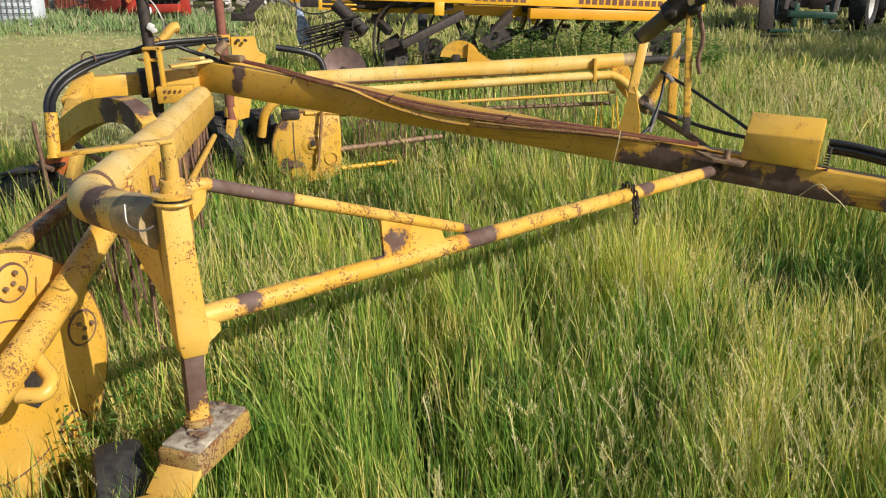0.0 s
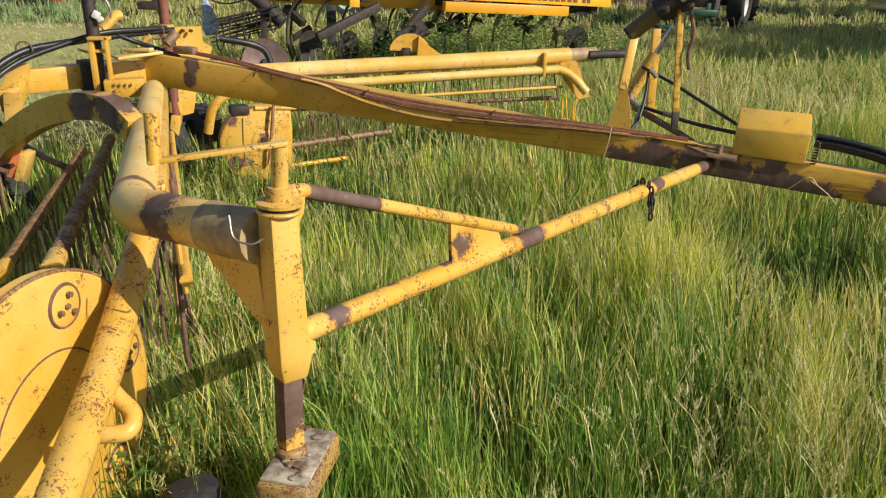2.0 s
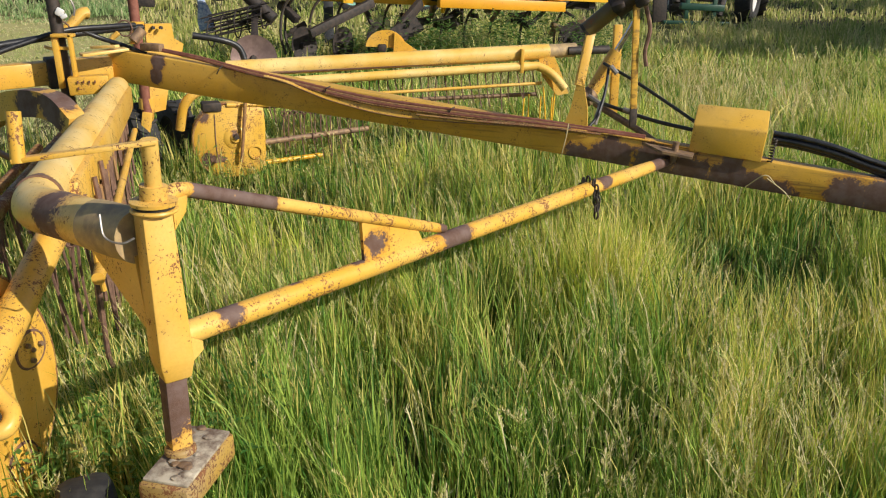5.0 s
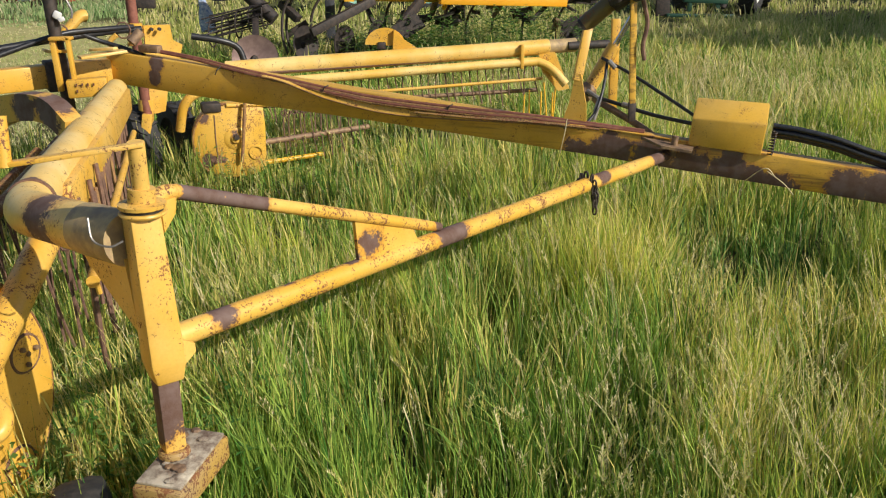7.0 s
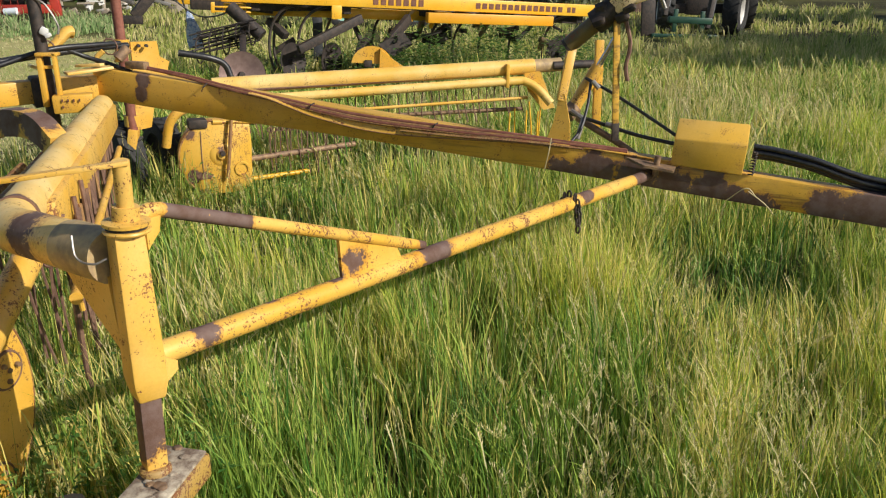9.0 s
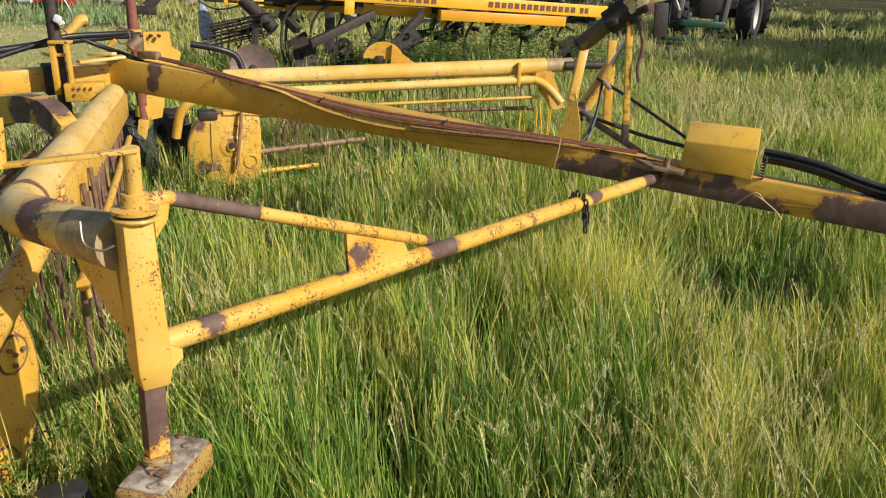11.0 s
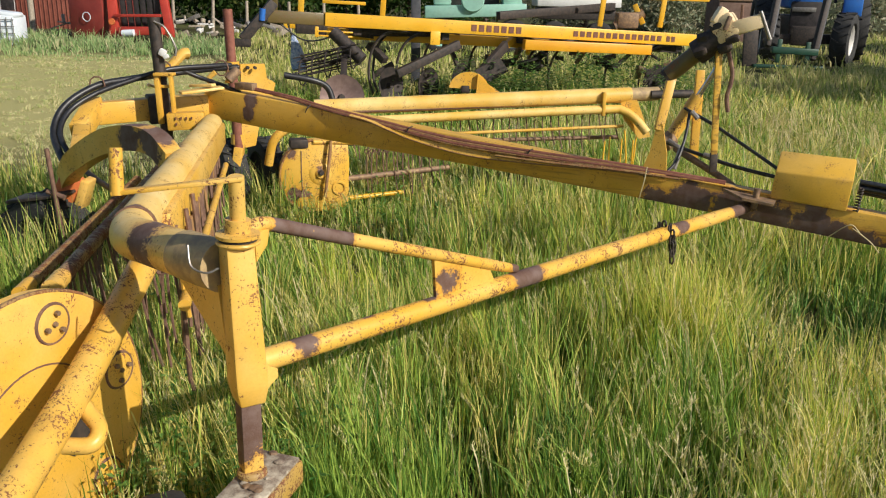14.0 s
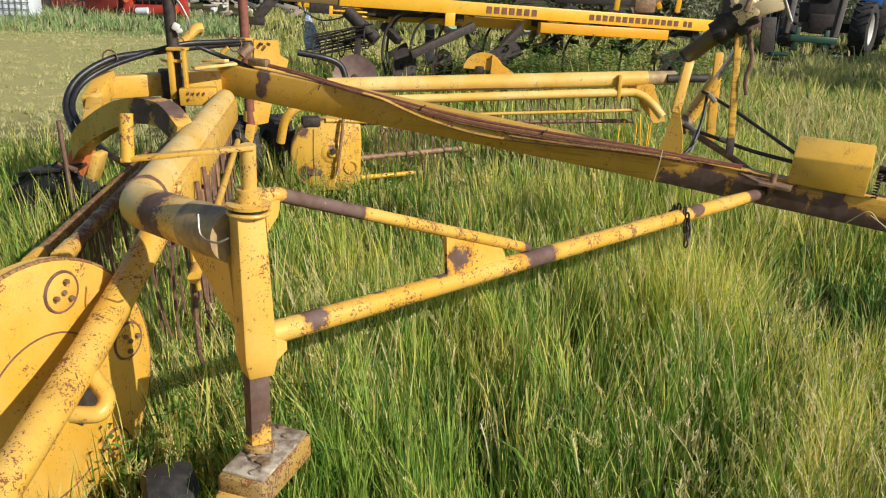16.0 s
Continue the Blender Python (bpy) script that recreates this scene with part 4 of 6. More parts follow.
rng = random.Random(4)
for i in range(26):
    p = lerp((-1.135, 3.05, 0.80), (-1.585, 5.55, 0.70), (i + 0.5 + rng.uniform(-0.25, 0.25)) / 26)
    q = p + Vector((rng.uniform(-0.02, 0.03), rng.uniform(-0.03, 0.03), -rng.uniform(0.40, 0.55)))
    part("hanging_tine", Geo().tube([p, lerp(p, q, 0.5) + Vector((rng.uniform(-0.01, 0.01), 0, 0)), q], 0.0085, 6), tine_steel if i % 4 else pipe_rust, rake, "straight rusty rake tine")
for (a, b), count, length in ((((-1.20, 2.97, 0.70), (-1.60, 5.5, 0.60)), 20, 0.36), (((-1.72, 3.1, 0.60), (-1.92, 4.9, 0.60)), 14, 0.28), (((-1.43, 2.72, 0.76), (-1.72, 4.7, 0.70)), 18, 0.30), (((-1.27, 2.9, 0.70), (-1.62, 5.2, 0.62)), 16, 0.36)):
    for i in range(count):
        p = lerp(a, b, (i + 0.5 + rng.uniform(-0.2, 0.2)) / count)
        part("tine", tine(p, (rng.uniform(-0.03, 0.03), rng.uniform(-0.04, 0.04)), length * rng.uniform(0.85, 1.1)), tine_steel, rake, "thin rusty spring tine")
for p, m, low in (((-1.14, 3.02), yellow, 0.52), ((-1.155, 3.06), tine_steel, 0.2), ((-1.18, 3.3), tine_steel, 0.25), ((-1.22, 3.55), tine_steel, 0.25)):
    part("stripper_rod", Geo().tube(bend([(p[0], p[1], 0.86), (p[0] + 0.015, p[1] - 0.02, 0.72), (p[0] + 0.02, p[1] - 0.02, low + 0.1), (p[0] + 0.025, p[1], low)], 5), 0.010, 8), m, rake, "hanging stripper rod")

# ---- far basket ----
part("frame_pipe", Geo().tube([(-1.13, 7.0, 0.757), (1.55, 7.37, 0.868)], 0.066, 22), pipe_yellow, rake, "long yellow round basket frame pipe")
part("pipe_sleeve", Geo().tube([(1.50, 7.363, 0.866), (1.80, 7.405, 0.88)], 0.060, 20), scraped, rake)
part("sleeve_pin", Geo().tube([(1.72, 7.35, 0.876), (2.1, 7.40, 0.885)], 0.036, 14), dark_steel, rake)
part("second_pipe", Geo().tube(bend([(-0.95, 6.93, 0.652), (0.5, 7.15, 0.717), (1.32, 7.27, 0.752), (1.47, 7.28, 0.745), (1.58, 7.25, 0.68), (1.68, 7.2, 0.57)], 6), 0.037, 16), pipe_yellow, rake, "yellow second pipe bent down at its end")
part("tie_rod", Geo().tube([(-0.9, 6.98, 0.728), (1.30, 7.31, 0.812)], 0.012, 8), tine_steel, rake)
part("pipe_clamp", Geo().box((1.30, 7.27, 0.80), (0.03, 0.09, 0.20), None, 0.006), yellow, rake)
part("end_plate", Geo().plate([(1.46, 7.33, 0.82), (1.60, 7.32, 0.83), (1.74, 7.3, 0.52), (1.64, 7.3, 0.50), (1.50, 7.32, 0.66)], 0.02), yellow, rake)


def half_round():
    c, g = Vector((0.145, 7.29, 0.895)), []
    for i in range(13):
        a = math.pi * (1 - i / 12) * 0.97
        g.append(c + Vector((0.17 * math.cos(a), 0, 0.15 * math.sin(a))))
    return Geo().plate(g, 0.02).plate([c + Vector((0.15, -0.02, 0.06)), c + Vector((0.30, -0.02, -0.04)), c + Vector((0.06, -0.02, -0.04)), c + Vector((0.07, -0.02, 0.13))], 0.05)


hr = part("half_round_bracket", half_round(), yellow, rake, "half-round yellow bracket with a hole")
part("bracket_hole", Geo().box((0.115, 7.275, 0.90), (0.07, 0.012, 0.06), None, 0.01), dark_steel, hr)
FC, FN = Vector((-1.085, 6.655, 0.262)), Vector((0.26, -0.965, 0)).normalized()
FX = Vector((-FN.y, FN.x, 0))


def on_end(a, h, out=0.0):
    """A place on the reel's end plate: along it, up, and out of its face."""
    return FC + FX * a + Vector((0, 0, h)) + FN * out


def reel_end():
    """A plate round on one side and straight on the other, with a turned-back rim."""
    ring = [(-0.02 - 0.265 * math.cos(b), 0.285 * math.sin(b)) for b in [math.pi * (0.5 - k / 18) for k in range(19)]]
    ring = ring + [(0.10, -0.285), (0.255, -0.25), (0.265, 0.10), (0.255, 0.245), (0.10, 0.285)]
    n = len(ring)
    v = [on_end(a * f, h * f, o) for f, o in ((0.93, 0.012), (1.0, 0.0), (1.015, -0.05), (1.0, -0.13)) for a, h in ring]
    return Geo().add(v, [tuple(range(n))] + [(r * n + k, r * n + (k + 1) % n, (r + 1) * n + (k + 1) % n, (r + 1) * n + k) for r in range(3) for k in range(n)])


far_drum = part("reel_end_plate", reel_end(), drum_yellow, rake, "battered yellow end plate of the far reel")
part("plate_rim", Geo().tube([on_end(-0.02 - 0.268 * math.cos(b), 0.288 * math.sin(b), 0.004) for b in [math.pi * (0.5 - k / 18) for k in range(19)]], 0.009, 8), bar_paint, far_drum, "rusty rim of the end plate")
part("plate_seam", Geo().tube([on_end(-0.115, 0.21, 0.014), on_end(-0.118, 0.0, 0.014), on_end(-0.112, -0.12, 0.014)], 0.005, 6), brown_steel, far_drum)
part("drum_hub", Geo().lathe(on_end(0.03, 0.02, 0.012), FN, [(0.0, 0.03), (0.03, 0.03), (0.045, 0.012), (0.075, 0.010), (0.09, 0.0)], 22), drum_yellow, far_drum)
part("hub_bolt", Geo().lathe(on_end(0.035, 0.035, 0.03), FN, [(0.0, 0.03), (0.02, 0.03), (0.024, 0.0)], 8), dark_steel, far_drum)
part("bearing_pad", Geo().lathe(on_end(0.18, -0.10, 0.012), FN, [(0.04, 0.0), (0.042, 0.01), (0.056, 0.01), (0.058, 0.0)], 20), drum_yellow, far_drum)
part("rust_hole", Geo().plate([on_end(-0.17, -0.13, 0.015), on_end(-0.10, -0.10, 0.015), on_end(-0.04, -0.13, 0.015), on_end(-0.06, -0.16, 0.015), on_end(-0.15, -0.165, 0.015)], 0.004), tine_steel, far_drum, "ragged rusted hole")
part("top_bracket", Geo().box(on_end(-0.13, 0.265, -0.03), (0.14, 0.12, 0.07), Matrix.Rotation(0.26, 3, "Z"), 0.012), dark_steel, far_drum)
part("top_rail", Geo().tube([on_end(-0.02, 0.275, 0.01), on_end(0.30, 0.262, 0.0)], 0.018, 10), drum_yellow, far_drum)
part("drum_brace", Geo().tube([on_end(0.115, 0.30, 0.05), on_end(0.085, 0.05, 0.06), on_end(0.06, -0.16, 0.05)], 0.013, 8), pipe_rust, far_drum, "rusty orange rod across the plate")
part("tine_bar", Geo().tube([(-1.2, 6.70, 0.19), (-0.01, 7.28, 0.225)], 0.024, 12), brown_steel, rake, "rusty brown reel bar in the grass")
part("tine_bar", Geo().tube([(-1.15, 6.66, 0.045), (-0.40, 7.0, 0.062)], 0.020, 12), yellow_far, rake, "bright yellow lower reel bar")
part("tine_bar", Geo().tube([(-0.9, 7.05, 0.50), (1.5, 7.32, 0.605)], 0.014, 10), yellow, rake)
part("tine_bar", Geo().tube([(-0.9, 7.25, 0.42), (1.5, 7.5, 0.48)], 0.018, 10), brown_steel, rake)
for i in range(34):
    p = lerp((-0.95, 7.04, 0.64), (1.45, 7.31, 0.73), (i + 0.5) / 34)
    part("tine", tine(p, (rng.uniform(-0.03, 0.03), rng.uniform(-0.05, 0.02)), rng.uniform(0.24, 0.34)), tine_steel, rake, "thin rusty spring tine")
for i in range(16):
    p = lerp((-0.72, 6.90, 0.42), (-0.05, 7.25, 0.42), (i + 0.5) / 16)
    part("tine", tine(p, (rng.uniform(-0.04, 0.04), rng.uniform(-0.03, 0.03)), rng.uniform(0.25, 0.4)), tine_steel, rake, "thin rusty spring tine")
for i in range(6):
    p = Vector((1.34 + 0.055 * i + rng.uniform(-0.02, 0.02), 7.26 + rng.uniform(-0.1, 0.1), rng.uniform(0.46, 0.62)))
    q = p + Vector((rng.uniform(-0.07, 0.03), 0, -p.z - 0.05))
    part("stripper_rod", Geo().tube(bend([p, lerp(p, q, 0.5) + Vector((rng.uniform(-0.03, 0.03), -0.03, 0)), q], 4), 0.007, 6), yellow_far, rake, "yellow stripper rod in the grass")
# straws caught on the boom, pale pipe fittings
for a, b, c in (((1.86, 4.22, 0.52), (1.93, 4.16, 0.60), (1.99, 4.15, 0.55)), ((1.95, 4.17, 0.58), (2.03, 4.13, 0.52), (2.07, 4.1, 0.47)), ((0.98, 4.70, 0.58), (0.99, 4.66, 0.70), (1.0, 4.66, 0.78)), ((1.42, 4.40, 0.60), (1.46, 4.36, 0.52), (1.47, 4.36, 0.46))):
    part("straw", Geo().tube(bend([a, b, c], 5), 0.003, 5), straw, rake, "dry straw caught on the boom")
for a, b in (((1.30, 4.92, 1.06), (1.335, 4.90, 1.02)), ((1.20, 4.98, 0.88), (1.26, 4.93, 0.84)), ((1.24, 4.85, 0.86), (1.20, 4.82, 0.74)), ((1.36, 4.80, 0.83), (1.40, 4.76, 0.82))):
    part("hose_fitting", Geo().tube([a, b], 0.015, 8), grey_steel, rake, "pale steel hose fitting")
# ---- old tillage implement behind the rake ----
till = thing("tillage_implement", "old yellow tillage implement with curved shanks and rusty discs", "cultivator", at=(1, 12.8, -0.05))
TL, TR = Vector((-1.60, 12.20, 1.275)), Vector((4.18, 13.85, 1.015))
TW = (TR - TL).normalized()
TN = Vector((TW.y, -TW.x, 0)).normalized()
TU = TN.cross(TW).normalized()
TU = TU if TU.z > 0 else -TU


def on_bar(s, up=0.0, out=0.0):
    return TL.lerp(TR, s) + TU * up + TN * out


part("main_bar", Geo().beam(on_bar(0, 0, -0.09), on_bar(1.0, 0, -0.09), 0.18, 0.185, 0.012, TU), yellow_far, till, "bright yellow square main bar")
# the end's shade is put into its colour
part("bar_extension", Geo().beam(on_bar(-0.13, 0.0, -0.1), on_bar(0.003, 0.0, -0.1), 0.14, 0.17, 0.012, TU), olive_dirt_shade, till, "bar end coloured dull olive for its shaded side")
part("lower_bar", Geo().beam(on_bar(0.50, -0.20, 0.02), on_bar(0.86, -0.185, 0.02), 0.12, 0.15, 0.01, TU), orange_paint, till, "orange-yellow lower bar")
part("lower_bar", Geo().beam(on_bar(0.02, -0.20, -0.5), on_bar(0.62, -0.20, -0.5), 0.12, 0.15, 0.01, TU), yellow_far, till)
part("drop_tab", Geo().beam(on_bar(0.268, -0.08, 0.01), on_bar(0.268, -0.27, 0.01), 0.03, 0.15, 0.005, TW), yellow_far, till)
part("end_bracket", Geo().beam(on_bar(-0.02, -0.16, 0.0), on_bar(0.065, -0.157, 0.0), 0.10, 0.02, 0.004, TU).beam(on_bar(-0.02, -0.22, 0.0), on_bar(0.065, -0.217, 0.0), 0.10, 0.02, 0.004, TU).beam(on_bar(-0.02, -0.10, 0.04), on_bar(-0.02, -0.24, 0.04), 0.02, 0.05, 0.004, TW), yellow_far, till)
# lettering as plain blocks, one for each character
def row_of_blocks(s0, s1, count, high):
    step = (s1 - s0) / count
    for i in range(count):
        a = on_bar(s0 + step * (i + 0.12), 0.0, 0.004)
        b = on_bar(s0 + step * (i + 0.80), 0.0, 0.004)
        part("letter_block", Geo().beam(a, b, 0.006, high, 0.0, TU), letter_paint, till, "plain brown block of lettering" if i == 0 else "")


row_of_blocks(0.357, 0.495, 7, 0.095)
row_of_blocks(0.633, 0.895, 14, 0.082)
row_of_blocks(0.905, 0.935, 2, 0.082)
# frame above and behind
part("upper_bar", Geo().beam((1.5, 14.9, 1.72), (4.65, 14.9, 1.69), 0.12, 0.16, 0.01), yellow_far, till)
part("upper_bar", Geo().beam((-1.75, 13.3, 1.60), (-1.1, 13.3, 1.58), 0.10, 0.05, 0.006).beam((-1.75, 13.3, 1.50), (-1.1, 13.3, 1.48), 0.10, 0.05, 0.006), yellow_far, till)
for px, py, h in ((-2.36, 12.5, 1.85), (-2.0, 12.6, 1.9), (-0.85, 13.1, 1.9), (2.6, 13.9, 1.75), (3.6, 14.0, 1.75)):
    part("upright", Geo().beam((px, py, 1.2), (px + 0.05, py, h), 0.05, 0.08, 0.006, (1, 0, 0)), yellow_far if px > -2.2 else olive_dirt_shade, till)
part("cross_member", Geo().beam((0.9, 13.2, 1.35), (3.0, 14.8, 1.5), 0.10, 0.12, 0.01), dark_steel, till)
part("cross_member", Geo().beam((-1.2, 12.6, 1.1), (2.9, 14.6, 1.05), 0.12, 0.12, 0.01), dark_steel, till)
part("pump_unit", Geo().box((3.05, 14.0, 1.30), (0.35, 0.3, 0.26), None, 0.05).tube([(2.85, 13.95, 1.2), (3.3, 13.95, 1.42)], 0.08, 12), brown_steel, till, "rusty brown pump")
part("yellow_stay", Geo().beam((3.30, 13.9, 1.25), (3.15, 13.95, 1.55), 0.06, 0.08, 0.006), yellow_far, till)
part("yellow_stay", Geo().beam((0.80, 13.0, 0.72), (1.15, 13.3, 1.0), 0.09, 0.10, 0.008), yellow_far, till)
part("yellow_stay", Geo().beam((1.36, 13.15, 0.80), (1.48, 13.35, 1.0), 0.05, 0.07, 0.006), yellow_far, till)


def shank(s, back, big):
    """A C-shaped spring shank, flat bar."""
    t = on_bar(s, -0.14, -back)
    pts = [t + Vector((0.22 * big, 0, 0.02)), t + Vector((0.05 * big, 0, 0.03)), t + Vector((-0.14 * big, 0, -0.04)), t + Vector((-0.27 * big, 0, -0.20)), t + Vector((-0.33 * big, 0, -0.42)), t + Vector((-0.33 * big, 0, -0.68)), t + Vector((-0.25 * big, 0, -0.95))]
    return part("shank", Geo().tube(bend(pts, 6), 0.034, 8, True, 0.6), shank_steel, till, "curved dark spring-steel shank")


for s, back, big in ((0.165, 0.1, 1.0), (0.185, 0.35, 1.0), (0.245, 0.15, 1.15), (0.32, 0.5, 1.0), (0.585, 0.1, 1.15), (0.66, 0.15, 1.25), (0.74, 0.4, 1.0), (0.82, 0.2, 1.1), (0.93, 0.3, 1.0), (0.45, 0.6, 1.0)):
    shank(s, back, big)
for (cx, cy, cz), ax, R, mat in (((-1.22, 10.44, 0.42), (0.25, -0.95, 0.15), 0.275, disc_steel), ((-0.70, 12.5, 0.36), (0.75, -0.65, 0.1), 0.26, disc_shaded), ((0.36, 12.9, 0.38), (0.8, -0.6, 0.1), 0.28, disc_shaded), ((-0.15, 12.8, 0.34), (0.8, -0.6, 0), 0.26, disc_shaded), ((3.35, 13.0, 0.42), (0.4, -0.9, 0), 0.27, disc_shaded)):
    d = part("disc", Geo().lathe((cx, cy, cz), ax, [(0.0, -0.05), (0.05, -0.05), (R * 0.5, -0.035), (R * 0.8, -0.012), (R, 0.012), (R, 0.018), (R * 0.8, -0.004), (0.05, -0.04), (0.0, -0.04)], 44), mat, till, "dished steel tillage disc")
    part("disc_hub", Geo().lathe((cx, cy, cz), ax, [(0.0, 0.02), (0.035, 0.02), (0.045, -0.05)], 14), dark_steel, d)
part("disc_arm", Geo().beam((-1.22, 10.6, 0.5), (-1.3, 11.9, 1.05), 0.08, 0.08, 0.008), dark_steel, till)
part("coulter_arm", Geo().beam((0.62, 12.3, 0.60), (1.0, 12.8, 0.95), 0.08, 0.14, 0.01), dark_steel, till)
part("coulter_blade", Geo().plate([(0.50, 12.2, 0.62), (0.86, 12.25, 0.80), (1.0, 12.25, 0.62), (0.72, 12.2, 0.46)], 0.03), dark_steel, till)
part("coulter_arm", Geo().beam((-0.6, 12.2, 0.55), (0.3, 12.7, 0.95), 0.09, 0.12, 0.01), dark_steel, till)
part("gang_bar", Geo().tube([(-1.42, 11.47, 1.15), (-1.03, 11.36, 0.80)], 0.085, 14), dark_steel, till, "black greasy bearing tube")
for back, up in ((0.75, -0.16), (1.5, -0.12), (2.2, -0.15)):
    part("rear_bar", Geo().beam(on_bar(-0.05, up, -back), on_bar(1.02, up, -back), 0.14, 0.16, 0.01, TU), yellow_far if back > 1 else dark_steel, till)
for s in (0.08, 0.3, 0.52, 0.74, 0.96):
    part("frame_tie", Geo().beam(on_bar(s, -0.14, -0.1), on_bar(s, -0.14, -2.25), 0.12, 0.12, 0.01), dark_steel, till)
rng = random.Random(8)
for i in range(18):
    a = Vector((-1.88 + rng.uniform(-0.05, 0.1), 11.4 + rng.uniform(-0.3, 0.3), 0.55 + i * 0.016))
    b = Vector((-1.10 + rng.uniform(-0.1, 0.05), 11.4 + rng.uniform(-0.3, 0.3), 0.74 + i * 0.016))
    part("basket_rod", Geo().tube([a, b], 0.010, 6), dark_steel, till, "thin dark basket rod")
for i in range(5):
    c = lerp((-1.82, 11.4, 0.62), (-1.15, 11.4, 0.85), i / 4)
    part("basket_ring", Geo().tube([c + Vector((0.03 * math.cos(a * 0.5236), 0.17 * math.cos(a * 0.5236), 0.17 * math.sin(a * 0.5236))) for a in range(13)], 0.010, 6), dark_steel, till)
part("side_arm", Geo().beam((-2.20, 11.6, 1.50), (-2.60, 11.45, 1.02), 0.09, 0.13, 0.01).beam((-2.80, 11.45, 0.99), (-2.50, 11.45, 0.98), 0.10, 0.10, 0.01), dark_steel, till, "black jointed side arm")
part("blue_cap", Geo().tube([(-2.35, 11.5, 1.27), (-2.33, 11.5, 1.42)], 0.04, 12), blue_paint, till, "blue plastic cap")
part("oil_line", Geo().tube(bend([(-2.2, 12.1, 1.2), (-1.9, 12.1, 1.0), (-1.6, 12.1, 1.02), (-1.4, 12.1, 1.15)], 6), 0.012, 6), hose_rubber, till)


def rag():
    g = Geo()
    rows = []
    for i in range(12):
        f = i / 11
        w = 0.02 + 0.11 * math.sin(min(f * 1.6, 1.57)) * (1 - 0.25 * f)
        rows.append([Vector((-2.22 + 0.10 * f + w * math.cos(a) * (1 + 0.25 * math.sin(3 * a + 4 * f)), 13.3 + w * 0.7 * math.sin(a), 1.0 - 0.52 * f + 0.02 * math.sin(5 * a))) for a in [2 * math.pi * j / 14 for j in range(14)]])
    v = [p for r in rows for p in r]
    g.add(v, [(i * 14 + j, i * 14 + (j + 1) % 14, (i + 1) * 14 + (j + 1) % 14, (i + 1) * 14 + j) for i in range(11) for j in range(14)])
    g.add(rows[-1], [tuple(range(14))])
    return g


rng = random.Random(12)
# random, mostly dark pieces added for clutter and shade below the main bar
for i in range(34):
    c = on_bar(rng.uniform(0.12, 0.95), -rng.uniform(0.22, 0.62), -rng.uniform(0.1, 0.7))
    d = Vector((rng.uniform(-0.4, 0.4), rng.uniform(-0.3, 0.3), rng.uniform(-0.25, 0.25)))
    part("clutter_piece", Geo().beam(c, c + d, rng.uniform(0.04, 0.12), rng.uniform(0.04, 0.12), 0.006), rng.choice([dark_steel, dark_steel, brown_steel, shank_steel]), till)
ragob = thing("tied_rag", "blue and white rag tied to a dark cord", "rag", at=(-2.2, 13.3, 0.5))
part("cloth", rag(), cloth_blue, ragob, "crumpled blue and white cloth")
part("cord", Geo().tube([(-2.23, 13.3, 0.98), (-2.30, 13.2, 1.25), (-2.32, 12.6, 1.5)], 0.012, 6), dark_steel, ragob)

# ---- blue tractor with loader ----
tractor = thing("tractor", "blue tractor with a front loader, facing the rake", "tractor", at=(10.6, 24, 0))
fw = wheel((11.0, 22.7, 0.66), (0.79, -0.61, 0), 0.70, 0.46, cream_rim, "wheel", tractor, 18)
wheel((9.10, 23.1, 0.62), (-0.96, 0.28, 0), 0.70, 0.46, cream_rim, "wheel", tractor, 18)
wheel((12.35, 25.0, 0.95), (0.96, -0.28, 0), 0.95, 0.55, cream_rim, "wheel", tractor, 20)
wheel((9.9, 25.7, 0.95), (-0.96, 0.28, 0), 0.95, 0.55, cream_rim, "wheel", tractor, 20)
TM = Matrix.Rotation(radians(-16), 3, "Z")
part("hood", Geo().box((10.35, 24.2, 1.75), (0.95, 2.2, 0.62), TM, 0.12), blue_paint, tractor, "blue sloping engine hood")
part("grille", Geo().box((10.05, 23.1, 1.25), (0.8, 0.12, 0.75), TM, 0.05), black_gap, tractor, "black front grille")
part("front_axle", Geo().beam((9.3, 23.05, 0.65), (10.8, 22.75, 0.68), 0.25, 0.25, 0.03), dark_steel, tractor)
part("weight_block", Geo().box((10.0, 22.9, 0.75), (0.7, 0.5, 0.5), TM, 0.04), dark_steel, tractor)
part("chassis", Geo().box((10.5, 24.6, 0.95), (0.8, 3.0, 0.6), TM, 0.05), dark_steel, tractor)
part("lamp", Geo().box((9.95, 23.02, 1.42), (0.6, 0.05, 0.12), TM, 0.02), grey_steel, tractor)
part("fender", Geo().box((12.0, 24.6, 1.85), (0.6, 1.4, 0.12), TM, 0.05).box((11.75, 24.0, 1.55), (0.5, 0.12, 0.6), TM, 0.04), blue_paint, tractor, "blue rear mudguard")
cab = part("cab", Geo().box((11.0, 25.6, 3.0), (1.5, 1.5, 0.12), TM, 0.04).box((10.3, 25.1, 2.3), (0.08, 0.08, 1.4), TM, 0.02).box((11.6, 24.75, 2.3), (0.08, 0.08, 1.4), TM, 0.02), black_gap, tractor)
